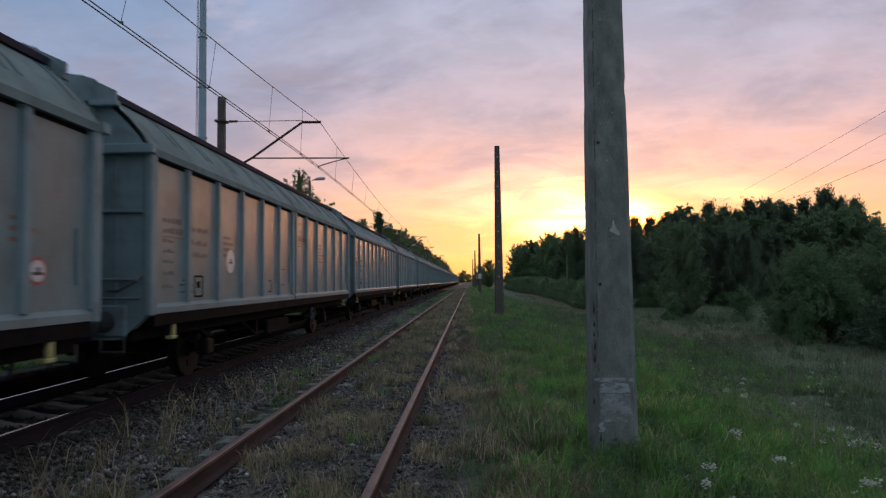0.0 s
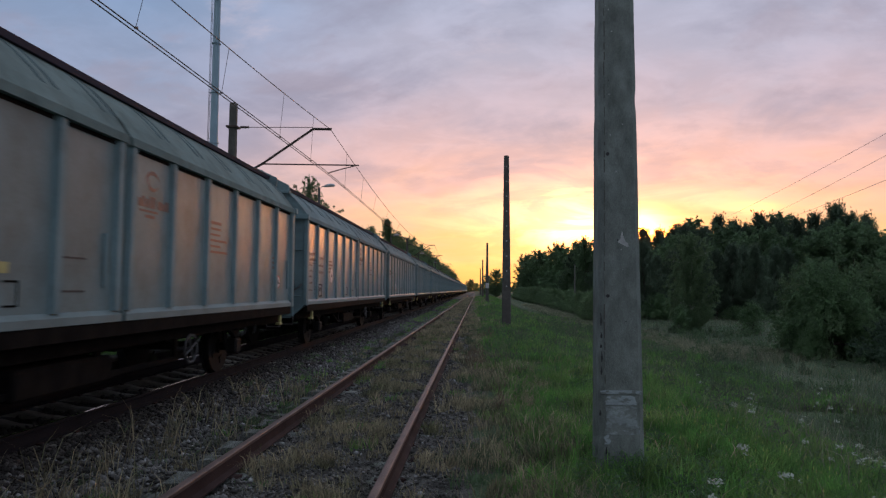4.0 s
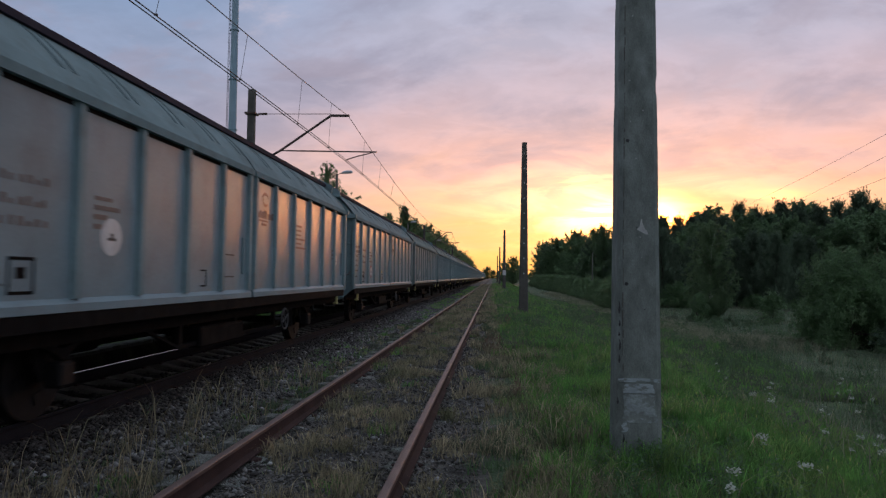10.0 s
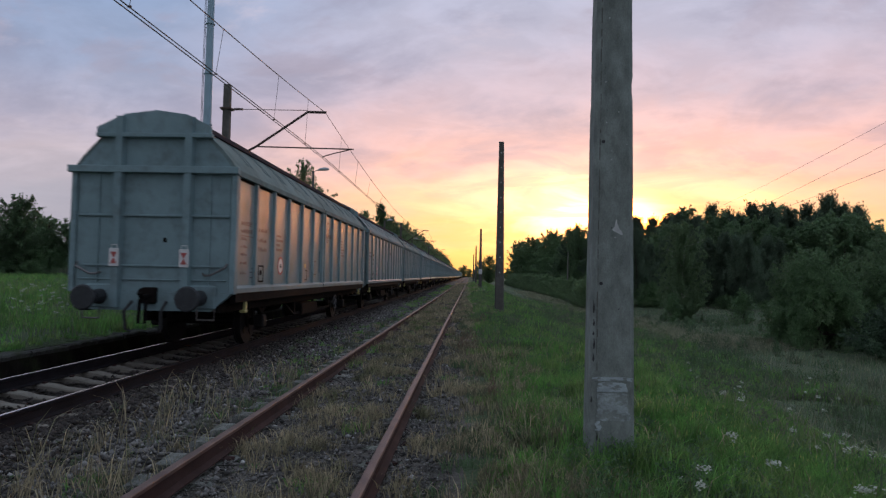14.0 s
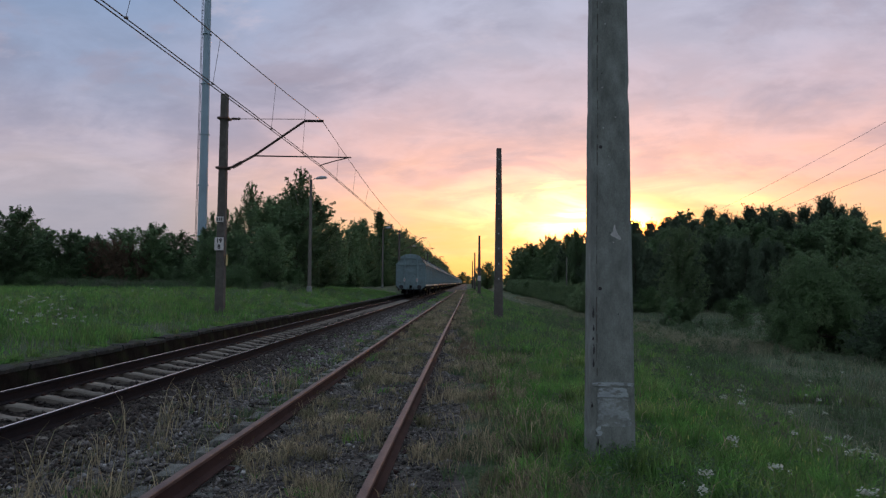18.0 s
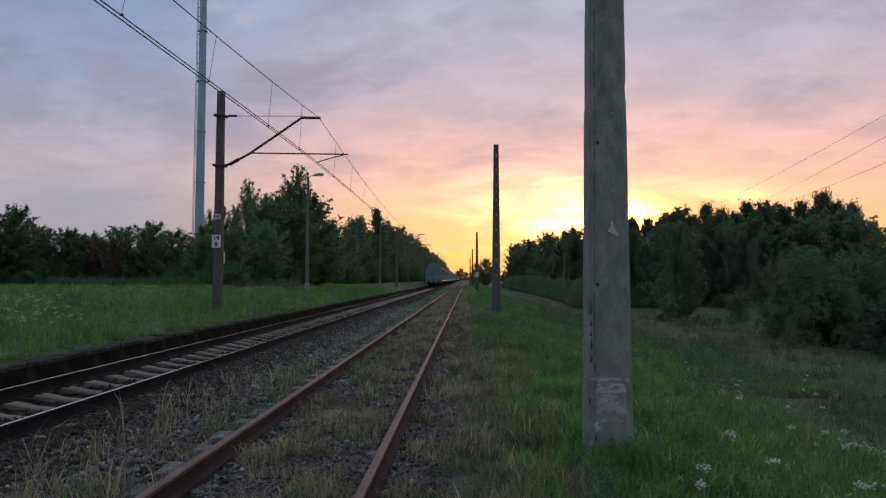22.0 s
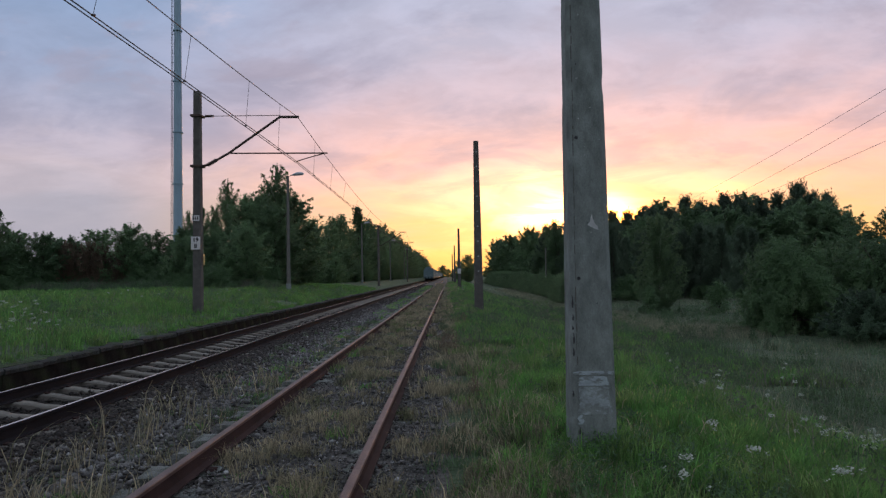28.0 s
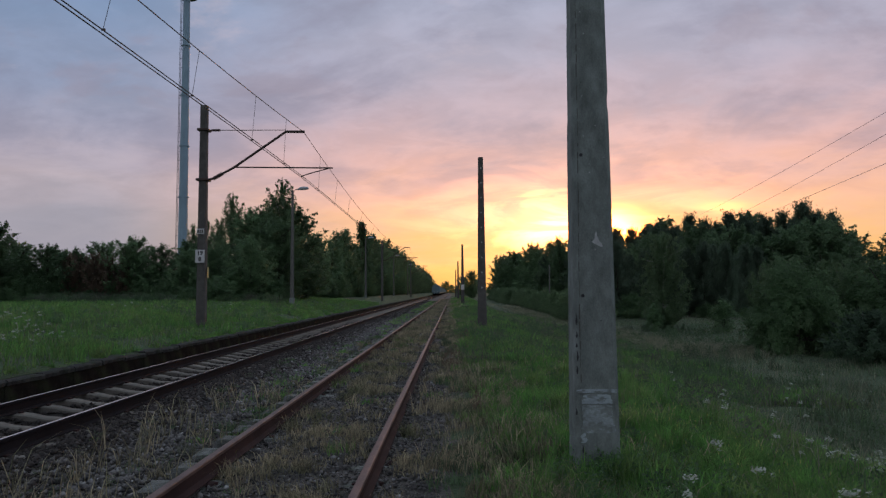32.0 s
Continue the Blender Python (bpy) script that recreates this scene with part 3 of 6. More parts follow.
def near_pole(x, y):
    z = float(height(x, y))
    t = thing("concrete_pole", "weathered grey concrete mast with a pale paint band near its foot", "pole", "old masts beside the siding", (x, y, z))
    part("shaft", pole_mesh(8.0, 0.438, 0.276, 0.40, 0.26, seed=3), M["concrete"], t)
    # paint band, smears and chips on the face towards the siding's near end
    rng = random.Random(8)

    def face(zz, off=0.003):
        return -(0.40 + (0.26 - 0.40) * (zz + 0.4) / 8.0) / 2 - off

    def patch(name, zs, mat, label):
        bm = bmesh.new()
        rows = [(u0, u1, zz) for u0, u1, zz in zs]
        a = [(bm.verts.new((u0, face(zz), zz)), bm.verts.new((u1, face(zz), zz))) for u0, u1, zz in rows]
        for p, q in zip(a, a[1:]):
            bm.faces.new((p[0], p[1], q[1], q[0]))
        r = bmesh.ops.extrude_face_region(bm, geom=bm.faces[:])
        for v in r["geom"]:
            if isinstance(v, bmesh.types.BMVert):
                v.co.y -= 0.0008
        part(name, bm, mat, t, label)

    pale = material("worn_white_paint", (0.32, 0.375, 0.385), 0.85, 0, 0.2, 6, 40, 0.3, (0.19, 0.215, 0.20), (0.50, 0.56), 16, stretch=(0.7, 1, 1.6))
    faint = material("faint_white_paint", (0.29, 0.335, 0.335), 0.85, 0, 0.25, 7, 60, 0.3, (0.185, 0.21, 0.195), (0.44, 0.55), 13, stretch=(0.8, 1, 1.1))

    def ragged(z0, z1, u0, u1, label, mat=None):
        # worn through to the concrete here and there
        n = max(6, int((z1 - z0) / 0.009))
        a, b = u0, u1
        zs = []
        for k in range(n):
            a = min(max(a + rng.uniform(-0.007, 0.007), u0), u0 + 0.03)
            b = max(min(b + rng.uniform(-0.009, 0.009), u1), u1 - 0.04)
            w = 0.07 * rng.random() if k in (0, n - 1) else 0.0
            zs.append((a + w, b - w, z0 + (z1 - z0) * k / (n - 1)))
        patch("paint_band", zs, mat or pale, label)

    ragged(0.604, 0.640, -0.195, 0.19, "thin worn white paint line")
    ragged(0.500, 0.590, -0.150, 0.150, "worn white paint band")
    ragged(0.230, 0.492, -0.165, 0.175, "faint worn white paint band", faint)
    patch("chip", [(-0.165, -0.12, 0.14), (-0.15, -0.10, 0.17), (-0.17, -0.12, 0.20), (-0.14, -0.115, 0.23)], pale, "white paint fleck")
    patch("chip", [(0.07, 0.085, 1.985), (0.0, 0.075, 2.02), (-0.02, 0.055, 2.035), (0.005, 0.045, 2.06), (0.012, 0.03, 2.10), (0.02, 0.028, 2.13)], M["pale_chip"], "pale triangular chip")
    for z0, z1, u in ((0.78, 0.86, -0.19), (0.90, 1.00, -0.185), (1.03, 1.07, -0.192), (1.12, 1.18, -0.188), (1.24, 1.36, -0.19), (0.40, 0.46, -0.205), (0.05, 0.12, -0.15)):
        patch("tar_fleck", [(u, u + 0.008, z0), (u - 0.004, u + 0.016, (z0 * 2 + z1) / 3), (u + 0.002, u + 0.012, (z0 + z1 * 2) / 3), (u, u + 0.005, z1)], M["black"], "dark chip in the concrete edge")
    bm = bmesh.new()
    zz = 0.7
    while zz < 7.2:
        ln = rng.uniform(0.03, 0.16)
        u, wd = -0.157 + 0.0068 * zz + rng.uniform(-0.004, 0.004), rng.uniform(0.003, 0.010)
        box(bm, u - wd / 2, u + wd / 2, face(zz + ln) - 0.002, face(zz) + 0.004, zz, zz + ln)
        zz += ln + rng.uniform(0.0, 0.09)
    tagged(part("casting_seam", bm, M["pole_dark"], t, "dark chipped casting seam"), kind="stuff")
    bm = bmesh.new()
    for _ in range(24):
        zz, u, q = rng.uniform(0.7, 6.5), rng.uniform(-0.12, 0.13), rng.uniform(0.002, 0.005)
        box(bm, u - q, u + q, face(zz) - 0.001, face(zz) + 0.003, zz - q * rng.uniform(0.6, 1.6), zz + q)
    tagged(part("pale_flecks", bm, M["pale_chip"], t, "pale flecks on the concrete"), kind="stuff")
    for zz, u in ((1.52, -0.118), (2.88, -0.105), (2.05, -0.02), (3.6, -0.09), (1.28, 0.05)):
        bm = bmesh.new()
        disc(bm, (u, face(zz, 0.001), zz), (0, 1, 0), 0.017 if zz in (1.52, 2.88) else 0.006, 0.006, 12)
        part("bolt_hole", bm, M["black"], t, "dark round hole")
    return t


def far_pole(x, y, h, sign=False):
    z = float(height(x, y))
    t = thing("concrete_pole", "slender weathered concrete mast with small square holes" + (" and a white plate" if sign else ""), "pole", "old masts beside the siding", (x, y, z))
    part("shaft", pole_mesh(h + 0.4, 0.42, 0.22, 0.36, 0.22, seed=int(y)), M["pole_dark"], t)
    zz = 1.8
    while zz < h - 0.5 and y < 40:
        bm = bmesh.new()
        w = (0.36 - 0.14 * (zz + 0.4) / (h + 0.4)) / 2
        box(bm, -0.025, 0.025, -w - 0.004, w + 0.004, zz, zz + 0.055)
        part("square_hole", bm, M["pale_chip"], t, "pale square hole")
        zz += 0.66
    if sign:
        bm = bmesh.new()
        box(bm, -0.2, 0.2, -0.24, -0.22, 1.6, 2.2, 0.01)
        part("plate", bm, M["white"], t, "white kilometre plate")
    return t


mast = near_pole(1.288, 6.138)
mast.location.z = 0.042
mast.scale = (0.93, 0.93, 0.93)
far_pole(1.40, 29.5, 7.6)
far_pole(1.50, 80, 7.0, True)
far_pole(1.50, 125, 7.0)
far_pole(1.50, 175, 7.0)


def slender_post(x, y, h):
    z = float(height(x, y))
    t = thing("slender_post", "slender pale wooden post standing behind the hedge", "post", at=(x, y, z))
    bm = bmesh.new()
    tube(bm, [(0, 0, -0.3), (0.01, 0, h * 0.5), (0.03, 0, h)], [0.08, 0.075, 0.06], 8)
    part("shaft", bm, M["post"], t)
    bm = bmesh.new()
    disc(bm, (0.03, 0, h + 0.02), (0, 0, 1), 0.075, 0.05, 8)
    part("cap", bm, M["pole_dark"], t)


slender_post(11.1, 75, 5.3)


def text_mesh(s, size):
    c = bpy.data.curves.new("digits", "FONT")
    c.offset = 0.008
    c.body, c.size, c.align_x, c.align_y, c.extrude = s, size, "CENTER", "CENTER", 0.002
    o = new("digits", c)
    me = bpy.data.meshes.new_from_object(o.evaluated_get(bpy.context.evaluated_depsgraph_get()))
    bpy.data.objects.remove(o)
    return me


def catenary_mast(x, y, signs, base):
    t = thing("catenary_mast", "dark concrete catenary mast with a rusty tube cantilever" + (" and plates" if signs else ""), "catenary mast", "catenary masts", (x, y, base))
    h = 8.34 - base
    part("shaft", pole_mesh(h + 0.4, 0.32, 0.25, 0.34, 0.25, seed=int(y) + 1), M["pole_dark"], t)

    def p(px, pz, dy=0.0):
        return (px + 8.92, dy, pz - base)

    bm = bmesh.new()
    tube(bm, [p(-8.82, 5.61), p(-8.55, 5.66), p(-7.8, 6.07), p(-5.93, 7.36), p(-5.85, 7.37)], 0.045, 8)
    tube(bm, [p(-5.95, 7.36), p(-5.25, 7.35)], 0.05, 8)
    part("cantilever", bm, M["rustiron"], t, "rusty diagonal bracket tube")
    bm = bmesh.new()
    tube(bm, [p(-8.8, 7.44), p(-7.5, 7.43), p(-5.93, 7.42)], 0.013, 6)
    part("tie_rod", bm, M["wire"], t)
    bm = bmesh.new()
    tube(bm, [p(-8.64 + i * 0.03, 7.44) for i in range(11)], [0.03 if i % 2 else 0.055 for i in range(11)], 10)
    part("insulator", bm, M["rustiron"], t, "brown ribbed insulator")
    bm = bmesh.new()
    tube(bm, [p(-8.56 + i * 0.03, 5.655 + i * 0.0165) for i in range(12)], [0.05 if i % 2 else 0.078 for i in range(12)], 10)
    part("insulator", bm, M["rustiron"], t, "brown ribbed insulator")
    bm = bmesh.new()
    tube(bm, [p(-7.8, 6.07), p(-4.22, 6.01)], 0.026, 8)
    part("registration_tube", bm, M["rustiron"], t)
    bm = bmesh.new()
    tube(bm, [p(-4.37, 5.99), p(-4.9, 5.86), p(-5.3, 5.74), p(-5.36, 5.70)], 0.02, 6)
    part("steady_arm", bm, M["rustiron"], t)
    for zz, w in ((7.44, 0.2), (5.61, 0.21)):
        bm = bmesh.new()
        box(bm, -w, w, -w, w, zz - base - 0.04, zz - base + 0.04, 0.01)
        part("clamp", bm, M["rustiron"], t)
    if signs:
        for zc, sw, sh, body in ((2.83, 0.33, 0.46, "19\n8"), (3.72, 0.27, 0.19, "")):
            bm = bmesh.new()
            box(bm, -sw / 2, sw / 2, -0.235, -0.222, zc - sh / 2 - base, zc + sh / 2 - base, 0.004)
            plate = part("number_plate", bm, M["white"], t, "white enamel number plate")
            if body:
                for ch, dz in (("19", 0.11), ("8", -0.11)):
                    o = new("digits", text_mesh(ch, 0.21))
                    o.data.materials.append(M["black"])
                    o.parent = plate
                    o.matrix_basis = pose(0, -0.237, zc - base + dz, 90, 0, 0)
            else:
                bm = bmesh.new()
                for k in range(3):
                    box(bm, -0.10 + k * 0.075, -0.05 + k * 0.075, -0.239, -0.236, zc - base - 0.06, zc - base + 0.06)
                part("worn_marks", bm, M["pole_dark"], plate)
        bm = bmesh.new()
        box(bm, 0.205, 0.222, -0.06, 0.06, 1.75 - base + 0.3, 2.15 - base + 0.3)
        part("yellow_mark", bm, M["yellow"], t, "yellow paint mark")
    return t


catenary_mast(-8.92, 24.0, True, float(height(-8.92, 24.0)))
catenary_mast(-8.92, 88.0, False, 0.3)
catenary_mast(-8.92, 152.0, False, 0.3)
catenary_mast(-8.92, -40.0, False, 0.3)
MASTS = (-40.0, 24.0, 88.0, 152.0, 216.0)


def overhead_line():
    t = thing("overhead_line", "double contact wire with sagging carrier wire and droppers", "overhead wires")

    def carrier(y):
        for a, b in zip(MASTS, MASTS[1:]):
            if a <= y <= b:
                k = (y - a) / (b - a)
                return 7.35 - 4 * 1.3 * k * (1 - k)
        return 7.3

    def lateral(y):
        k = (y + 40) / 64
        return -5.34 - 0.55 * abs(((k - 1) % 2) - 0 if (k - 1) % 2 < 1 else 2 - (k - 1) % 2)

    ys = np.linspace(-40, 216, 129)
    for dx in (-0.02, 0.02):
        bm = bmesh.new()
        tube(bm, [(lateral(y) + dx, y, 5.70 + dx - 0.16 * math.sin((y - 24) / 64 * math.pi) ** 2) for y in ys[::2]], 0.0115, 5)
        part("contact_wire", bm, M["wire"], t)
    bm = bmesh.new()
    tube(bm, [(-5.29, y, carrier(y)) for y in ys], 0.0115, 5)
    part("carrier_wire", bm, M["wire"], t)
    for a in MASTS[:-1]:
        for k in (0.05, 0.115, 0.18, 0.26, 0.36, 0.48, 0.60, 0.70, 0.786, 0.842, 0.907, 0.96):
            y = a + 64 * k
            bm = bmesh.new()
            tube(bm, [(-5.29, y, carrier(y)), (lateral(y), y, 5.71)], 0.0055, 4)
            box(bm, lateral(y) - 0.03, lateral(y) + 0.03, y - 0.015, y + 0.015, 5.67, 5.70)
            part("dropper", bm, M["wire"], t)


overhead_line()


def street_lamp(x, y, h, base):
    t = thing("platform_lamp", "tall grey concrete lamp post with a cobra-head lantern", "lamp post", "platform lamps", (x, y, base))
    bm = bmesh.new()
    tube(bm, [(0, 0, -0.4), (0, 0, h)], [0.15, 0.085], 8)
    part("post", bm, M["post"], t)
    bm = bmesh.new()
    tube(bm, [(0, 0, h - 0.5), (0, 0, h - 0.1), (0.25, -0.05, h + 0.05), (0.5, -0.1, h + 0.08)], 0.035, 6)
    part("arm", bm, M["steel"], t)
    bm = bmesh.new()
    tube(bm, [(0.35, -0.08, h + 0.05), (0.5, -0.1, h + 0.1), (0.8, -0.15, h + 0.13), (1.1, -0.2, h + 0.12), (1.2, -0.22, h + 0.1)], [0.05, 0.1, 0.13, 0.11, 0.03], 8)
    part("lantern", bm, M["lamp_glass"], t, "pale lantern head")
    bm = bmesh.new()
    box(bm, -0.17, 0.17, -0.17, 0.17, -0.1, 0.45, 0.03)
    part("plinth", bm, M["concrete"], t, "pale concrete plinth")
    return t


street_lamp(-11.34, 48, 8.2, 0.7)
street_lamp(-11.6, 92, 8.2, 0.7)
street_lamp(-11.6, 138, 8.2, 0.7)
street_lamp(-11.6, 184, 8.2, 0.7)


def radio_tower():
    t = thing("radio_tower", "tall pale blue steel monopole with a ladder and flanges", "tower", at=(-36.15, 90, 0.6))
    H = 42.0
    for i in range(6):
        bm = bmesh.new()
        a, b = i / 6, (i + 1) / 6
        tube(bm, [(0, 0, H * a), (0, 0, H * b)], [0.66 - 0.22 * a, 0.66 - 0.22 * b], 20)
        part("shaft_section", bm, M["tower"], t)
        bm = bmesh.new()
        disc(bm, (0, 0, H * b), (0, 0, 1), 0.58 + 0.20 * (1 - b), 0.12, 20)
        part("flange", bm, M["tower"], t)
    bm = bmesh.new()
    for s in (-0.2, 0.2):
        tube(bm, [(-0.92, s, 1), (-0.72, s, H)], 0.035, 4)
    for i in range(90):
        z = 1 + i * 0.43
        x = -0.95 + 0.23 * (z - 1) / (H - 1)
        tube(bm, [(x, -0.2, z), (x, 0.2, z)], 0.025, 4)
        if i % 3 == 0:
            tube(bm, [(x, 0, z), (x + 0.35, 0, z)], 0.03, 4)
    part("ladder", bm, M["steel"], t)
    bm = bmesh.new()
    disc(bm, (0, 0, H), (0, 0, 1), 1.5, 0.15, 20)
    part("platform", bm, M["steel"], t)


radio_tower()


def power_line():
    t = thing("power_line", "three thin far-off power line wires", "power line")
    for zc, slope in ((21.4, 0.177), (18.8, 0.224), (15.6, 0.190)):
        bm = bmesh.new()
        tube(bm, [(50.6 + (y - 80) * slope, y, zc + 0.00012 * (y - 110) ** 2) for y in range(-40, 330, 10)], 0.028, 4)
        part("wire", bm, M["far_wire"], t)


    for y in (-40, 320):
        bm = bmesh.new()
        x = 50.6 + (y - 80) * 0.197
        for dx in (-1, 1):
            tube(bm, [(x + dx, y, -1.5), (x + dx * 0.2, y, 26)], [0.2, 0.12], 6)
        for zc in (21.4, 18.8, 15.6):
            tube(bm, [(x - 6, y, zc + 0.00012 * (y - 110) ** 2), (x + 6, y, zc + 0.00012 * (y - 110) ** 2)], 0.1, 5)
        part("pylon", bm, M["steel"], t)


power_line()


# ---------------------------------------------------------------- goods wagons
BODY, PITCH, PANEL = 14.26, 15.5, 1.18
CANT = [(1.455, 3.25), (1.315, 3.45), (1.155, 3.635), (0.975, 3.81), (0.80, 3.95)]


def cant_point(k):
    n = len(CANT) - 1
    k = min(max(k, 0), 1) * n
    i = min(int(k), n - 1)
    a, b = Vector(CANT[i]), Vector(CANT[i + 1])
    d = (b - a).normalized()
    return a.lerp(b, k - i), Vector((-d.y, d.x)) * -1


def wagon():
    w = thing("goods_wagon", "blue-grey two-axle sliding-wall goods wagon", "goods wagon", "goods wagons of the train")
    # one sliding wall, then the other three
    bm = bmesh.new()
    Lh = BODY / 2 - 0.05
    box(bm, 1.34, 1.395, 0, Lh, 1.15, 3.2)
    prism(bm, [(1.34, 1.12), (1.45, 1.12), (1.45, 1.20), (1.40, 1.25), (1.34, 1.25)], 0, Lh)
    prism(bm, [(1.33, 3.165), (1.468, 3.165), (1.468, 3.26), (1.33, 3.26)], 0, Lh, mat=1)
    outer = CANT
    inner = [(x - 0.05, z - 0.04) for x, z in CANT]
    prism(bm, outer + inner[::-1], 0, Lh, mat=1)
    wall = part("sliding_wall", bm, [M["wall"], M["cant"]], w)
    bm = bmesh.new()
    prism(bm, [(1.39, -0.075), (1.446, -0.05), (1.446, 0.05), (1.39, 0.075)], 1.245, 3.168, axis="z")
    rib = part("wall_rib", bm, M["paint"], wall)
    bm = bmesh.new()
    strip = [cant_point(k) for k in (0.30, 0.5, 0.75, 0.95)]
    prism(bm, [tuple(p - n * 0.03) for p, n in strip] + [tuple(p + n * 0.005) for p, n in strip[::-1]], -0.032, 0.032)
    brace = part("roof_brace", bm, M["brace"], wall)
    # thin dark strip on each panel stands in for shade beneath the lip
    bm = bmesh.new()
    box(bm, 1.394, 1.401, 0.10, PANEL - 0.10, 3.118, 3.164)
    gap = part("top_gap", bm, M["under"], wall, "dark strip painted as the shaded gap under the roof slope's lip")
    for i in range(1, 6):
        again(gap, pose(0, i * PANEL, 0))
    bm = bmesh.new()
    box(bm, 1.395, 1.425, -0.02, 0.02, 1.5, 2.1, 0.008)
    grip = part("locking_bar", bm, M["paint"], wall)
    walls = [wall]
    for i in range(1, 6):
        m = pose(0, i * PANEL, 0)
        rib.matrix_basis = m if i == 1 else rib.matrix_basis
        if i > 1:
            again(rib, m)
    for i, yy in enumerate((0.09, Lh - 0.09)):
        again(rib, pose(0.006, yy, 0))
    for i in range(12):
        m = pose(0, (i // 2 + 1) * PANEL + (0.10 if i % 2 else -0.12) - (0.1 if i > 9 else 0), 0)
        if i == 0:
            brace.matrix_basis = m
        else:
            again(brace, m)
    grip.matrix_basis = pose(0, Lh - 0.32, 0)
    for s, y in ((1, BODY / 2 + 0.05), (-1, Lh), (-1, BODY)):
        o = new("sliding_wall", wall.data)
        o.parent = w
        o.matrix_basis = pose(0, y, 0) if s == 1 else pose(0, y, 0, 0, 0, 180)
        walls.append(o)
        for c in wall.children:
            if s == 1 or not c.name.startswith(("roof_brace", "top_gap")):
                again(c, c.matrix_basis.copy(), o)
    # roof
    bm = bmesh.new()
    arc = [(0.82, 3.98), (0.62, 4.08), (0.35, 4.165), (0.0, 4.20), (-0.35, 4.165), (-0.62, 4.08), (-0.82, 3.98)]
    prism(bm, arc + [(x * 0.98, z - 0.05) for x, z in arc[::-1]], 0.02, BODY - 0.02)
    part("roof", bm, M["cant"], w, smooth=False)
    for s in (1, -1):
        bm = bmesh.new()
        prism(bm, [(s * 0.77, 3.945), (s * 0.86, 3.945), (s * 0.88, 4.015), (s * 0.80, 4.045), (s * 0.76, 4.02)], 0.0, BODY)
        part("roof_rim", bm, M["roofrim"], w, "dark purple-brown roof rim rail")
    # frame and running gear wear colours that already hold the shade beneath
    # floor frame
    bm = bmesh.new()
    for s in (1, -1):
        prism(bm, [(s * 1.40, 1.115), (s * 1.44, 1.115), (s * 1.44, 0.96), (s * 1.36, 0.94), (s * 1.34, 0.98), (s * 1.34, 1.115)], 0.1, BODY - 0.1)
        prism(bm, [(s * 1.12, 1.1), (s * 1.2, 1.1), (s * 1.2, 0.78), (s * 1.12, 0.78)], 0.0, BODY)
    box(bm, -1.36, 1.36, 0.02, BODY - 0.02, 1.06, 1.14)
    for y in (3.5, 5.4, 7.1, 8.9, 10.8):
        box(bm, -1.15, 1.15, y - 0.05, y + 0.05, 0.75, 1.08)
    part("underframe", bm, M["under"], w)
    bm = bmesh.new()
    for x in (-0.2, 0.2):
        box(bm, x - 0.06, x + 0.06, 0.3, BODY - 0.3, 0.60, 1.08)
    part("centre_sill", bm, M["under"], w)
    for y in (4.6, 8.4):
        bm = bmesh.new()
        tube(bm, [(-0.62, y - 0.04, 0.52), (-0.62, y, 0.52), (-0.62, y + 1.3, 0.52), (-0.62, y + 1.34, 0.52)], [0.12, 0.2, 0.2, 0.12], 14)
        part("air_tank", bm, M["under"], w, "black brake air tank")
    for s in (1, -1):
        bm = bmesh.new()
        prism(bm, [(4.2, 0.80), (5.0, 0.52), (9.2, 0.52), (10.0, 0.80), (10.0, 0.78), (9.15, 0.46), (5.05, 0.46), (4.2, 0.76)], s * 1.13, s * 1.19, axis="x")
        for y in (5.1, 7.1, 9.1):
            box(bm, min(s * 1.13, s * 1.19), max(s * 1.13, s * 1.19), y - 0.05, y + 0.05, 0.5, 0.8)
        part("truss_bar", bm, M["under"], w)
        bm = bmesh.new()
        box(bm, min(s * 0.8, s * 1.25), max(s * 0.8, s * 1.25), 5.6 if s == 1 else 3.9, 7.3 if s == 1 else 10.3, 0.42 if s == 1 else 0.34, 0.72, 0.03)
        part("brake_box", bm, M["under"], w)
        # hand brake wheel
        for y in (9.15,) if s == 1 else ():
            bm = bmesh.new()
            n = 16
            ring = [(s * 1.38, 0.20 * math.cos(2 * math.pi * i / n), 0.20 * math.sin(2 * math.pi * i / n)) for i in range(n + 1)]
            tube(bm, ring, 0.022, 5)
            for k in range(2):
                a = k * math.pi / 2 + 0.4
                tube(bm, [(s * 1.38, -0.2 * math.cos(a), -0.2 * math.sin(a)), (s * 1.38, 0.2 * math.cos(a), 0.2 * math.sin(a))], 0.018, 4)
            tube(bm, [(s * 1.1, 0, 0), (s * 1.4, 0, 0)], 0.03, 6)
            part("brake_wheel", bm, M["handwheel"], w, "worn steel hand brake wheel").location = (0, y, 0.63)
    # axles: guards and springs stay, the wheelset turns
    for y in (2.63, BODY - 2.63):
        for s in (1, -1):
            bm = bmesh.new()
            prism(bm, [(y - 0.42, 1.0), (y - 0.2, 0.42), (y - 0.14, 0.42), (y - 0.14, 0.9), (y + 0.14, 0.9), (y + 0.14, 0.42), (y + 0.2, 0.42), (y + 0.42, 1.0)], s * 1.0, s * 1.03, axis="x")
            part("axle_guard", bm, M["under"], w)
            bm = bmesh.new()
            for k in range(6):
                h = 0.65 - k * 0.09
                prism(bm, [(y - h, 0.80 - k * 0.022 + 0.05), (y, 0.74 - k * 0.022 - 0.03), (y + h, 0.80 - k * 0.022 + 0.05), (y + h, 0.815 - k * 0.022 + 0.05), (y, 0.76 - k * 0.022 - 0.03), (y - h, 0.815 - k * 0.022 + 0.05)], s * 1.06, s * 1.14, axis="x")
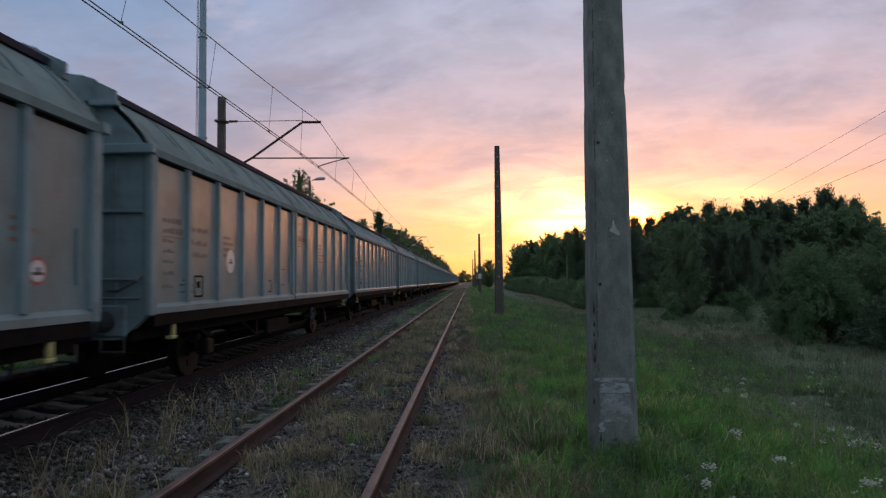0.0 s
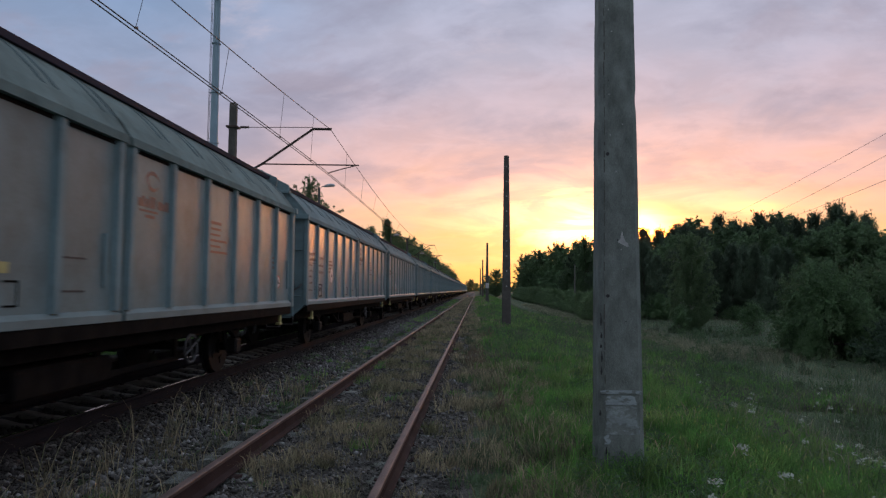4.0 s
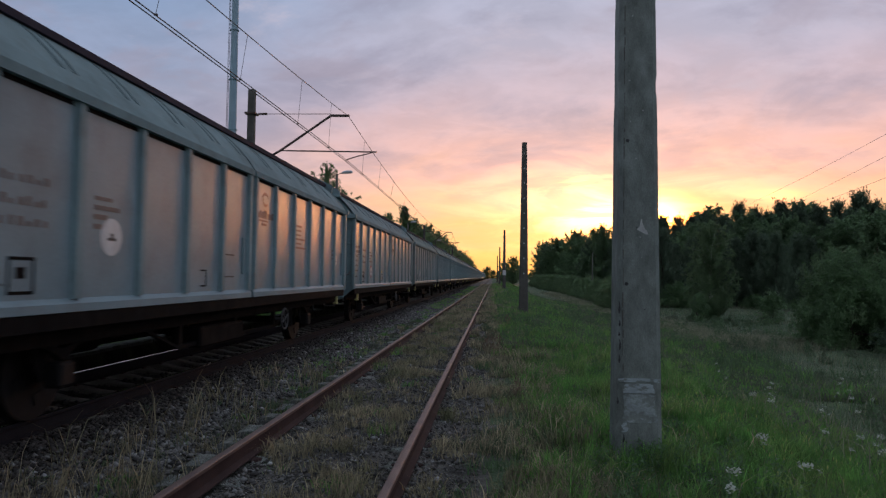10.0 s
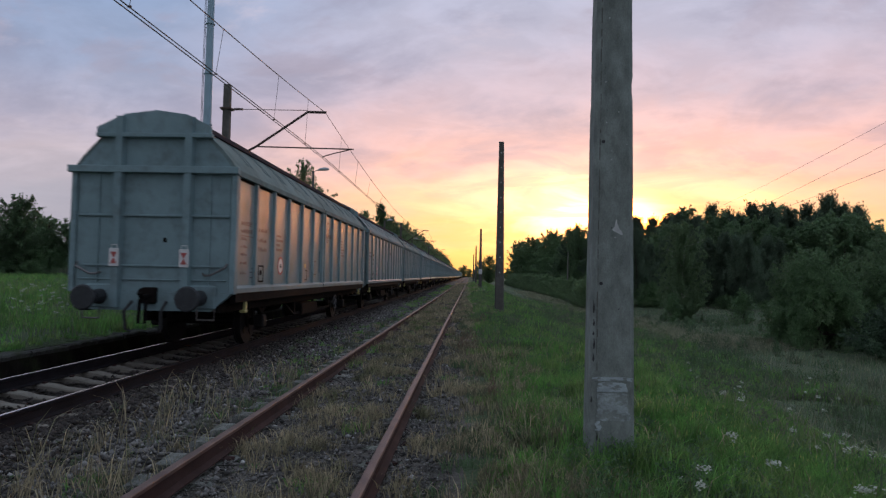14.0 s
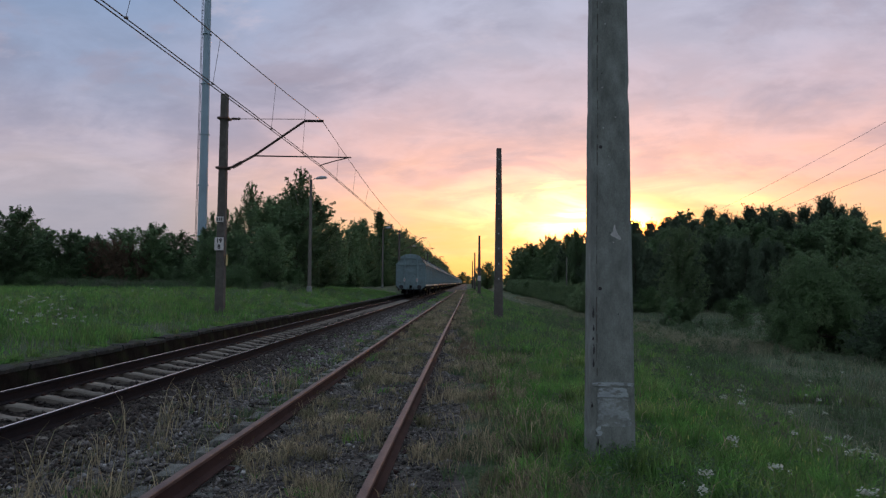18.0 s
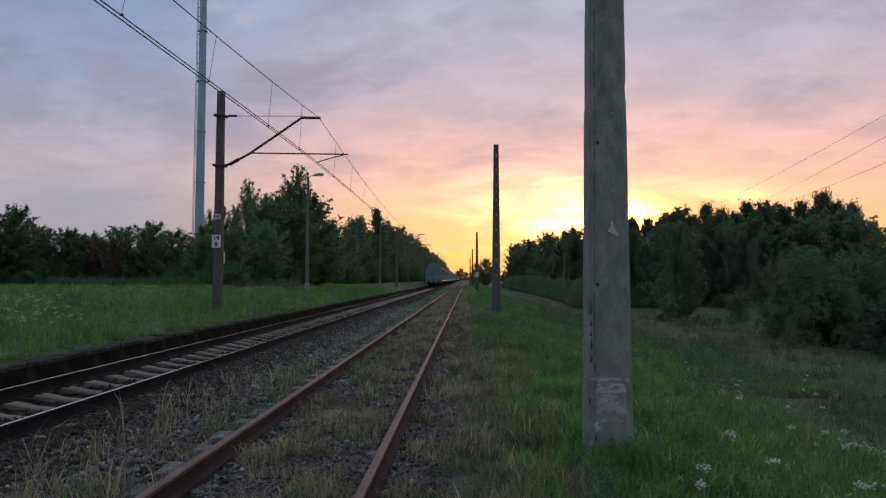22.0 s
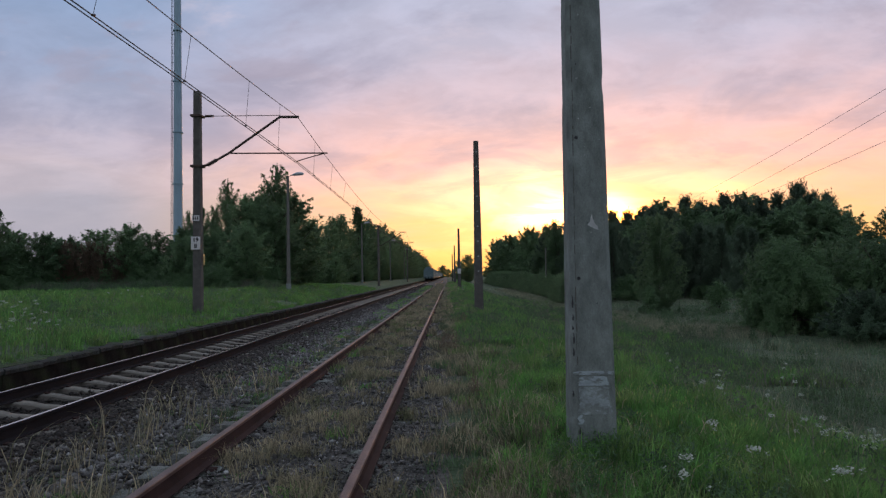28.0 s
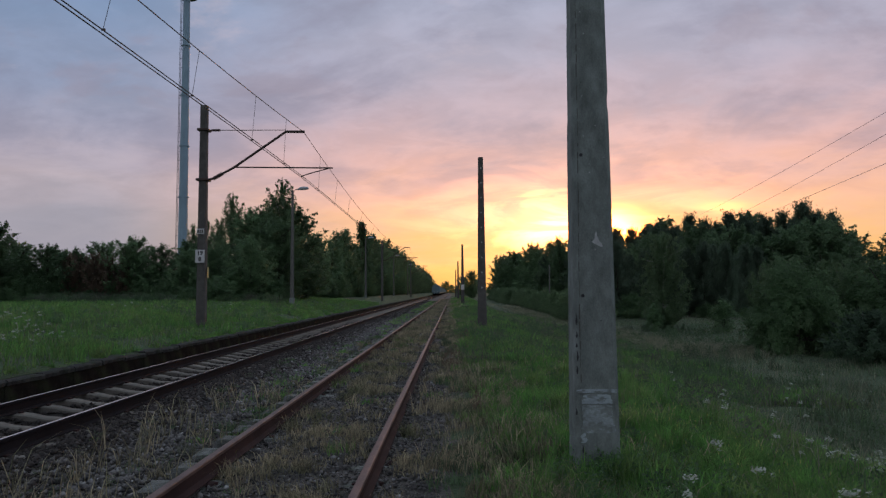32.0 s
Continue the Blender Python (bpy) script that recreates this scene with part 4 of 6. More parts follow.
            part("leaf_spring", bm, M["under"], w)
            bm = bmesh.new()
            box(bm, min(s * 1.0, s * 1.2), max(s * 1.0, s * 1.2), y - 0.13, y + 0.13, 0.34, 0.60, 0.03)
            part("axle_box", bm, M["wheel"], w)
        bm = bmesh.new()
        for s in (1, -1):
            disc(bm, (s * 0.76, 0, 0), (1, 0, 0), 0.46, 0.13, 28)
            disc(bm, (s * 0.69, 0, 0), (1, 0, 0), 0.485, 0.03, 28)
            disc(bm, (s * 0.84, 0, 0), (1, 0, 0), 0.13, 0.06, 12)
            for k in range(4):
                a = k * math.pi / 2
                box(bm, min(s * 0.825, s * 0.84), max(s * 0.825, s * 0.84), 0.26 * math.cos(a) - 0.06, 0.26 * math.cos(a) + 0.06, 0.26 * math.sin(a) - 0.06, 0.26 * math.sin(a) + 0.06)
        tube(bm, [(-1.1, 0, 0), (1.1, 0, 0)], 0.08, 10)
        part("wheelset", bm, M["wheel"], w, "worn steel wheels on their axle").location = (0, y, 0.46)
    # end walls
    prof = [(1.42, 1.12), (1.42, 3.22), (1.27, 3.50), (1.03, 3.76), (0.80, 3.98), (0.5, 4.14), (0, 4.22), (-0.5, 4.14), (-0.80, 3.98), (-1.03, 3.76), (-1.27, 3.50), (-1.42, 3.22), (-1.42, 1.12)]
    bm = bmesh.new()
    prism(bm, prof, 0.0, 0.06)
    end = part("end_wall", bm, M["paint"], w)

    def on_end(name, build, label="", mat="paint"):
        b = bmesh.new()
        build(b)
        return part(name, b, M[mat], end, label)

    on_end("head_stock", lambda b: prism(b, [(1.05, 0.80), (1.42, 1.118), (-1.42, 1.118), (-1.05, 0.80)], -0.03, 0.10))
    for s in (1, -1):
        on_end("side_stiffener", lambda b: box(b, min(s * 0.96, s * 1.0), max(s * 0.96, s * 1.0), -0.025, 0.0, 1.2, 3.18))
        on_end("end_post", lambda b: prism(b, [(s * 0.55, -0.12), (s * 0.67, -0.12), (s * 0.70, 0.0), (s * 0.52, 0.0)], 0.85, 4.16, axis="z"))
        on_end("corner_post", lambda b: box(b, min(s * 1.36, s * 1.46), max(s * 1.36, s * 1.46), -0.05, 0.12, 1.1, 3.22, 0.015))
        on_end("buffer", lambda b: [tube(b, [(s * 0.875, 0.0, 1.03), (s * 0.875, -0.3, 1.03), (s * 0.875, -0.3, 1.03), (s * 0.875, -0.56, 1.03)], [0.14, 0.11, 0.08, 0.08], 14),
                                    tube(b, [(s * 0.875, -0.54, 1.03), (s * 0.875, -0.58, 1.03), (s * 0.875, -0.61, 1.03)], [0.17, 0.215, 0.19], 20)], "dark greasy buffer", "buffer")
        on_end("buffer_beam", lambda b: box(b, min(s * 0.6, s * 1.15), max(s * 0.6, s * 1.15), -0.06, 0.0, 0.83, 1.25, 0.03))
        on_end("end_step", lambda b: [tube(b, [(s * 1.15, -0.1, 0.85), (s * 1.15, -0.1, 0.66), (s * 0.85, -0.1, 0.66), (s * 0.85, -0.1, 0.85)], 0.018, 5)], "pale bent step bar", "steel")
        on_end("grab_rail", lambda b: tube(b, [(s * 1.32, -0.02, 1.62), (s * 1.3, -0.1, 1.55), (s * 1.05, -0.1, 1.42), (s * 0.95, -0.1, 1.42), (s * 0.9, -0.02, 1.45)], 0.02, 5), "", "steel")
    for zz, hx, d, hh in ((3.235, 1.5, 0.13, 0.06), (3.83, 1.02, 0.12, 0.035), (2.44, 1.33, 0.05, 0.02), (1.57, 1.2, 0.04, 0.018), (1.33, 1.3, 0.03, 0.014)):
        on_end("cross_beam", lambda b: box(b, -hx, hx, -d, 0.0, zz - hh, zz + hh, 0.008))
    on_end("top_plate", lambda b: prism(b, [(0.98, 3.85), (0.98, 4.0), (0.55, 4.21), (0, 4.28), (-0.55, 4.21), (-1.04, 3.98), (-1.04, 3.85)], -0.05, -0.01))
    on_end("coupling", lambda b: [box(b, -0.12, 0.12, -0.12, 0.0, 0.92, 1.2, 0.02), tube(b, [(0, -0.1, 1.05), (0, -0.35, 1.03), (0, -0.42, 1.1), (0, -0.36, 1.16)], 0.045, 6),
                                  tube(b, [(0.05, -0.3, 1.0), (0.06, -0.32, 0.6), (-0.06, -0.32, 0.6), (-0.05, -0.3, 1.0)], 0.03, 5)], "dark screw coupling", "under")
    for s in (1, -1):
        on_end("brake_hose", lambda b: tube(b, [(s * 0.3, -0.08, 0.95), (s * 0.32, -0.3, 0.8), (s * 0.3, -0.26, 0.5), (s * 0.24, -0.2, 0.45)], 0.03, 6), "black brake hose", "black")
    on_end("worn_patch", lambda b: box(b, 0.18, 0.24, -0.006, 0.0, 1.98, 2.06), "dark scuff", "under")
    on_end("label_strip", lambda b: box(b, -0.72, -0.57, -0.006, 0.0, 2.16, 2.18), "pale label strip", "white")
    other = new("end_wall", end.data)
    other.parent = w
    other.matrix_basis = pose(0, BODY, 0, 0, 0, 180)
    for c in end.children:
        again(c, c.matrix_basis.copy(), other)
    # yellow step brackets and stencilled lettering on both sides
    for s in (1,):
        for y in (0.75, BODY - 0.75):
            bm = bmesh.new()
            box(bm, min(s * 1.37, s * 1.42), max(s * 1.37, s * 1.42), y - 0.045, y + 0.045, 0.80, 0.98, 0.01)
            box(bm, min(s * 1.33, s * 1.43), max(s * 1.33, s * 1.43), y - 0.10, y + 0.06, 0.75, 0.80, 0.01)
            part("step_bracket", bm, M["yellow"], w, "yellow step bracket")

        def yy(y):
            return y if s == 1 else BODY - y

        rng = random.Random(3)

        def bars(name, y, z, rows, mat, label):
            b = bmesh.new()
            for dy, dz, wd, ht in rows:
                if mat == "stencil":
                    dy, wd, ht = dy + rng.uniform(0, 0.02), wd * rng.uniform(0.45, 1.0), ht * rng.uniform(0.5, 1.0)
                a, c = sorted((yy(y + dy), yy(y + dy + wd)))
                x0, x1 = sorted((s * 1.394, s * 1.399))
                box(b, x0, x1, a, c, z + dz, z + dz + ht)
            tagged(part(name, b, M[mat], w, label), kind="stuff" if len(rows) > 3 else "")

        bars("stencil_block", 0.42, 2.2, [(k * 0.13, d, 0.10, 0.09) for k in range(5) for d in (0.14, 0.0)] + [(-0.02, -0.06, 0.72, 0.02)], "stencil", "faded brown stencilled lettering")
        bars("stencil_block", 0.42, 1.35, [(k * 0.12, d, 0.09, 0.055) for k in range(3) for d in (0.72, 0.58, 0.44, 0.28, 0.1)], "stencil", "faded brown stencilled data rows")
        bars("stencil_block", 1.32, 1.80, [(k * 0.11, d, 0.085, 0.085) for k in range(6) for d in (0.48, 0.28, 0.1)], "stencil", "faded brown stencilled lettering")
        bars("stencil_block", 2.65, 1.95, [(0, 0.30, 0.5, 0.06), (0, 0.20, 0.72, 0.06), (0, 0.10, 0.36, 0.06), (0, 0.0, 0.55, 0.06)], "stencil", "faded brown stencilled notice")
        bars("stencil_block", 9.7, 2.05, [(0, d, 0.75, 0.05) for d in (0.45, 0.36, 0.27, 0.18, 0.09, 0.0)], "stencil", "faded brown stencilled notice")
        bars("stencil_block", 12.9, 1.9, [(0, d, 0.4, 0.05) for d in (0.2, 0.1, 0.0)], "stencil", "faded brown stencilled notice")
        bars("stencil_block", 7.45, 2.50, [(k * 0.10, 0.0, 0.12, 0.15) for k in range(8)] + [(0.06, -0.06, 0.75, 0.04), (0.2, -0.13, 0.5, 0.05)], "stencil", "faded brown stencilled lettering")
        b = bmesh.new()
        for a0, a1, rr in ((0.3, 3.4, 0.16), (2.6, 5.9, 0.11)):
            tube(b, [(1.396, 7.83 + (rr + 0.03 * k / 8) * math.cos(a0 + (a1 - a0) * k / 8), 2.82 + rr * 0.8 * math.sin(a0 + (a1 - a0) * k / 8)) for k in range(9)], [0.006 + 0.022 * math.sin(math.pi * k / 8) for k in range(9)], 5)
        for v in b.verts:
            v.co.x = 1.397 + (v.co.x - 1.396) * 0.08
        part("painted_emblem", b, M["stencil"], w, "faded brown curved emblem")
        bars("label_holder", 6.0, 1.45, [(0, 0, 0.42, 0.02), (0, 0.34, 0.42, 0.02)], "black", "thin dark label frame")
        bars("stencil_line", 0.95, 1.38, [(0, 0.1, 0.4, 0.018), (0, 0, 0.45, 0.018), (0.1, 0.17, 0.2, 0.018)], "black", "small dark stencilled lines")
        bars("label_holder", 1.45, 1.30, [(0, 0, 0.34, 0.03), (0, 0.30, 0.34, 0.03), (0, 0, 0.03, 0.33), (0.31, 0, 0.03, 0.33), (0.1, 0.14, 0.12, 0.1)], "under", "dark label holder frame")
        bars("chalk_mark", 5.1, 1.62, [(0, 0, 0.16, 0.10)], "yellow", "small yellowish mark")
        bars("label_holder", 5.2, 1.32, [(0, 0, 0.2, 0.02), (0, 0.22, 0.2, 0.02), (0.18, 0, 0.02, 0.24)], "under", "thin dark label frame")
        for y in (2.98, 13.3):
            b = bmesh.new()
            x = s * 1.397
            disc(b, (x, yy(y), 1.64), (1, 0, 0), 0.20 if y < 5 else 0.14, 0.005, 24)
            sg = part("round_sign", b, M["red"], w, "round white sign with a red ring")
            b = bmesh.new()
            disc(b, (x + s * 0.003, yy(y), 1.64), (1, 0, 0), 0.155 if y < 5 else 0.105, 0.005, 24)
            part("sign_face", b, M["white"], sg)
            b = bmesh.new()
            x0, x1 = sorted((x + s * 0.004, x + s * 0.008))
            box(b, x0, x1, yy(y) - 0.08, yy(y) + 0.08, 1.60, 1.63)
            box(b, x0, x1, yy(y) - 0.02, yy(y) + 0.03, 1.63, 1.68)
            part("sign_symbol", b, M["black"], sg)
    return w


TRAIN = [wagon()]
for _i in range(1, 31):
    TRAIN.append(copy_thing(TRAIN[0], pose(MAIN_X, 0, 0)))


def repaint(ob, swap):
    """Gives a wagon and its parts other paints, on meshes of its own."""
    for c in ob.children_recursive:
        if c.type == "MESH" and any(m and m.name in swap for m in c.data.materials):
            key = (c.data.name, tuple(sorted(swap)))
            if key not in REPAINTED:
                me = REPAINTED[key] = c.data.copy()
                for k, m in enumerate(me.materials):
                    if m and m.name in swap:
                        me.materials[k] = swap[m.name]
            c.data = REPAINTED[key]


REPAINTED = {}
for _i, _w in enumerate(TRAIN):
    if _i in (0, 2, 5, 6, 8, 11, 12, 15, 18, 21, 22, 25, 28):
        repaint(_w, {"wagon_wall_paint": M["dull_wall"], "roof_slope_paint": M["dull_cant"]})
    if _i % 3 == 0 and _i:
        # the round sign all white and set higher, no yellow mark
        repaint(_w, {"red_paint": M["white"]})
        for _c in list(_w.children):
            if _c.name.startswith("round_sign"):
                _c.location.z += 0.24
                _c["label"] = "round white sign"
            elif _c.name.startswith("chalk_mark"):
                bpy.data.objects.remove(_c)
    elif _i % 3 == 2:
        repaint(_w, {"stencil_brown": M["rust_stencil"]})
TRAIN[0]["label"] = "last blue-grey sliding-wall goods wagon with two red-and-white tail boards"


def tail_boards():
    """Two boards hung on the end posts of the last wagon."""
    for s in (1, -1):
        bm = bmesh.new()
        box(bm, s * 0.61 - 0.085, s * 0.61 + 0.085, -0.150, -0.124, 1.55, 1.86, 0.006)
        b = part("tail_board", bm, M["white"], TRAIN[0], "white tail board with red triangles")
        bm = bmesh.new()
        c = s * 0.61
        for up in (1, -1):
            prism(bm, [(c - 0.055, 1.70 + up * 0.10), (c + 0.055, 1.70 + up * 0.10), (c + 0.006, 1.70 + up * 0.005), (c - 0.006, 1.70 + up * 0.005)], -0.156, -0.151)
        part("red_triangle", bm, M["red"], b)
        bm = bmesh.new()
        tube(bm, [(c - 0.05, -0.137, 1.86), (c - 0.05, -0.137, 1.92), (c + 0.05, -0.137, 1.92), (c + 0.05, -0.137, 1.86)], 0.009, 5)
        part("hanger", bm, M["white"], b)


tail_boards()


# ---------------------------------------------------------------- trees
def leaf_cloud(rng, lobes, count, size, droop=0.0, needles=False):
    """Small three-cornered leaves, or needle sprays, scattered through many lobes (x, y, z, r, rz)."""
    lobes = np.asarray(lobes, float)
    wgt = lobes[:, 3] ** (0.8 if needles else 1.5)
    k = rng.choice(len(lobes), count, p=wgt / wgt.sum())
    d = rng.normal(size=(count, 3))
    d /= np.linalg.norm(d, axis=1)[:, None]
    r = rng.random(count) ** 0.5 * rng.uniform(0.7, 1.3, count)
    other = rng.choice(len(lobes), count)
    pull = np.where(rng.random(count) < 0.3, rng.random(count) * 0.5, 0)[:, None] * (0.3 if len(lobes) > 1100 else 1)
    c = lobes[k, :3] * (1 - pull) + lobes[other, :3] * pull + d * np.stack([lobes[k, 3], lobes[k, 3], lobes[k, 4]], 1) * r[:, None]
    c[:, 2] -= droop * rng.random(count)
    a = rng.normal(size=(count, 3))
    if needles:
        a = a * 0.33 + d * 0.4 + np.array([0, 0, 0.9])
    if droop:
        a[:, 2] -= 0.8
    a /= np.linalg.norm(a, axis=1)[:, None]
    b = np.cross(a, rng.normal(size=(count, 3)))
    b /= np.linalg.norm(b, axis=1)[:, None]
    s = size * rng.uniform(0.5, 1.4, count)[:, None]
    w = 0.17 if needles else 0.45
    v = np.stack([c + a * s, c - a * s * 0.5 + b * s * w, c - a * s * 0.5 - b * s * w], 1).reshape(-1, 3)
    out = d * 0.28 + c * np.array([1, 1, 0]) / max(np.abs(c[:, :2]).max(), 1e-3) * 0.9 + np.array([0, 0, 0.45]) + rng.normal(size=(count, 3)) * 0.34
    out /= np.linalg.norm(out, axis=1)[:, None]
    return v, np.arange(count * 3).reshape(-1, 3), np.repeat(out, 3, axis=0)


def make_tree(name, label, category, group, mat, bark, h, trunk_r, lobes, count, size, rng, limbs=10, droop=0.0, lean=0.3, needles=False):
    t = thing(name, label, category, group)
    bm = bmesh.new()
    top = h * 0.9
    pts = [(rng.normal() * lean * (z / h), rng.normal() * lean * (z / h), z) for z in np.linspace(-0.5, top, 7)]
    tube(bm, pts, [trunk_r * (1 - 0.85 * i / 6) for i in range(7)], 7)
    for i in range(limbs):
        lo = lobes[int(rng.integers(len(lobes)))]
        z0 = max(0.15 * h, min(lo[2] - 0.25 * h * rng.random(), top * 0.95))
        tube(bm, [(0, 0, z0), (lo[0] * 0.5, lo[1] * 0.5, (z0 + lo[2]) / 2 - 0.1), (lo[0], lo[1], lo[2])], [trunk_r * 0.35, trunk_r * 0.22, trunk_r * 0.08], 5)
    part("trunk", bm, bark, t)
    v, f, out = leaf_cloud(rng, lobes, count, size, droop, needles)
    v[:, 2] *= h / np.percentile(v[:, 2], 99.9)
    v[:, 2] = np.maximum(v[:, 2], 0.02)
    bulk("crown", v, f, mat, t, out)
    return t


def lobes_branch(rng, h, w, limbs, base, shape, up=0.55, twig=0.17, r=0.034, hang=0.0, irr=0.35):
    """Limbs that fork into twigs, each a chain of small clumps; shape gives the crown's half-width by height."""
    out = []
    for i in range(limbs):
        u = (i + rng.random()) / limbs
        a = i * 2.4 + rng.normal() * 0.4
        env = w / 2 * shape(u) * rng.uniform(1 - irr, 1 + irr * 0.4)
        rise = env * up * (0.5 + u)
        z0 = max(h * (base + (0.97 - base) * u) - rise, 0.03 * h)
        for q in (0.2, 0.42, 0.64, 0.82, 1.0):
            p = np.array([math.cos(a) * env * q, math.sin(a) * env * q, z0 + rise * q ** 1.3])
            rr = r * w * (1.25 - 0.5 * q)
            out.append((*p, rr * 1.4, rr * 1.2))
            for _ in range(3):
                d = rng.normal(size=3) * 0.7 + np.array([math.cos(a) * 0.6, math.sin(a) * 0.6, 0.35 - hang])
                d /= np.linalg.norm(d)
                ln = twig * w * (1.15 - 0.55 * q) * rng.uniform(0.5, 1.25)
                for k, f in ((0.35, 0.95), (0.7, 0.7), (1.0, 0.45)):
                    c = p + d * ln * k
                    out.append((c[0], c[1], max(c[2] - hang * ln * k * k * 0.8, 0.03), rr * f, rr * f * max(1 + hang, 0.8)))
    # the leading shoots
    for _ in range(6):
        a, q = rng.random() * 6.283, 0.07 * w * rng.random()
        t = h * rng.uniform(0.93, 1.02)
        for k in range(7):
            rr = r * w * (0.35 + 0.13 * k)
            out.append((math.cos(a) * q, math.sin(a) * q, t - 0.022 * h * k, rr, rr * 1.4))
    return out


def crown_round(u):
    return math.sin(math.pi * (0.14 + 0.82 * u)) ** 0.6


def crown_dome(u):
    return max(1 - u ** 2.3, 0.02) ** 0.5 * min(1.0, 0.85 + u)


def crown_birch(u):
    return min(1.0, 0.6 + 1.2 * u) * (1.0 - u) ** 0.36 + 0.08


def crown_pine(u):
    return (1.0 - u ** 1.7) ** 0.85 * min(1.0, 0.75 + u) + 0.05


def crown_poplar(u):
    return min(1.0, 0.6 + 1.5 * u) * (1.0 - u ** 3) + 0.08


def lobes_dome(rng, h, w, domes):
    """A shrub's outline: many rounded boughs, each a shell of leaf clumps, filling one large dome."""
    out = []
    for i in range(domes):
        a, u = i * 2.4 + rng.random(), rng.random() ** 1.15
        q = w / 2 * 0.66 * math.sqrt(max(1 - u * u * 0.8, 0.05)) * rng.uniform(0.7, 1.05)
        c = (math.cos(a) * q, math.sin(a) * q, h * (0.06 + 0.72 * u))
        big = w * rng.uniform(0.12, 0.18)
        for _ in range(34):
            d = rng.normal(size=3)
            d /= np.linalg.norm(d)
            s = big * rng.uniform(0.55, 1.0)
            r = w * rng.uniform(0.018, 0.034)
            out.append((c[0] + d[0] * s, c[1] + d[1] * s, max(c[2] + d[2] * s * 1.1, 0.05), r, r * 1.2))
        out.append((c[0], c[1], c[2], big * 0.7, big * 0.7))
    return out


KINDS = {}


def lobes_cone(rng, h, w, n):
    """A young birch: widest low down, loose and pointed above."""
    out = []
    for _ in range(n):
        u = rng.random() ** 1.2
        env = w / 2 * (1.02 - u) ** 0.55 * min(1, 0.55 + u * 3)
        a, q = rng.random() * 2 * math.pi, env * rng.random() ** 0.45
        r = 0.14 * w * rng.uniform(0.5, 1.2)
        out.append((math.cos(a) * q, math.sin(a) * q, h * (0.04 + 0.93 * u), r, r * rng.uniform(0.9, 1.7)))
    return out


def tree_kinds():
    g = np.random.default_rng
    for k in range(3):
        r = g(20)
        KINDS["bush", k] = k and KINDS["bush", 0] or make_tree("shrub", "dense rounded green shrub at the meadow's edge", "shrub", "shrubs", M["leaf"], M["bark"], 4.0, 0.10, lobes_dome(r, 4.0, 5.0, 52), 105000, 0.048, r, 14)
        r = g(25 + k)
        KINDS["shrub", k] = make_tree("shrub", "dark green leafy shrub", "shrub", "shrubs", M["leaf"], M["bark"], 4.0, 0.08, lobes_branch(r, 4.0, 4.4, 60, 0.0, crown_dome, 0.7, 0.18, 0.036), 26000, 0.078, r, 12)
        r = g(28 + k)
        KINDS["hedge", k] = make_tree("hedge_shrub", "light green shrub of an unclipped hedge", "shrub", "hedge shrubs", M["birchleaf"], M["bark"], 3.0, 0.05, lobes_branch(r, 3.0, 4.0, 46, 0.0, crown_dome, 0.6, 0.15, 0.04), 11000, 0.095, r, 6)
        r = g(30 + k)
        KINDS["tree", k] = make_tree("broadleaf_tree", "dark green broadleaf tree in full leaf", "tree", "broadleaf trees", M["woodleaf"], M["bark"], 10.0, 0.16, lobes_branch(r, 10.0, 5.6, 64, 0.05, crown_round, 0.75, 0.17, 0.036), 24000, 0.13, r, 20)
        r = g(35 + k)
        KINDS["wood", k] = make_tree("broadleaf_tree", "dark green broadleaf tree in full leaf", "tree", "broadleaf trees", M["woodleaf"], M["bark"], 10.0, 0.16, lobes_branch(r, 10.0, 5.6, 44, 0.03, crown_round, 0.8, 0.17, 0.042), 7500, 0.23, r, 12)
        r = g(40 + k)
        KINDS["pine", k] = make_tree("pine_tree", "dark pine with ragged needle whorls", "pine", "pines of the wood", M["needle"], M["bark"], 11.0, 0.15, lobes_branch(r, 11.0, 5.4, 100, 0.08, crown_pine, 0.8, 0.13, 0.026, -0.7, 0.5), 27000, 0.175, r, 20, needles=True)
    r = g(50)
    KINDS["thicket", 0] = make_tree("shrub", "low bluish-green willow shrub, its leaf colour darkened for shade", "shrub", "shrubs", M["darkleaf"], M["bark"], 4.0, 0.09, lobes_branch(r, 4.0, 5.0, 90, 0.0, crown_dome, 0.7, 0.12, 0.03), 60000, 0.06, r, 12)
    r = g(51)
    KINDS["birch", 0] = make_tree("birch_tree", "tall birch with a loose drooping crown", "birch", "birches", M["birchleaf"], M["birch"], 10.0, 0.12, lobes_branch(r, 10.0, 4.6, 56, 0.04, crown_birch, 1.1, 0.20, 0.03, 0.45, 0.45), 36000, 0.085, r, 30)
    r = g(52)
    KINDS["birch", 1] = make_tree("birch_tree", "young birch with a loose pointed crown", "birch", "birches", M["birchleaf"], M["birch"], 7.0, 0.08, lobes_branch(r, 7.0, 4.2, 90, 0.0, crown_birch, 1.0, 0.13, 0.026, 0.2, 0.3), 62000, 0.062, r, 26)
    r = g(53)
    KINDS["poplar", 0] = make_tree("poplar_tree", "slender dark poplar rising over the tree row", "poplar", "", M["leaf"], M["bark"], 12.0, 0.16, lobes_branch(r, 12.0, 2.9, 60, 0.05, crown_poplar, 1.9, 0.22, 0.045, 0.0, 0.4), 16000, 0.15, r, 14)
    r = g(54)
    KINDS["rusty", 0] = make_tree("reddish_tree", "small tree with reddish brown foliage", "tree", "reddish trees", M["rustleaf"], M["bark"], 6.0, 0.1, lobes_branch(r, 6.0, 3.6, 50, 0.06, crown_round, 0.9, 0.18, 0.04), 10000, 0.12, r, 10)
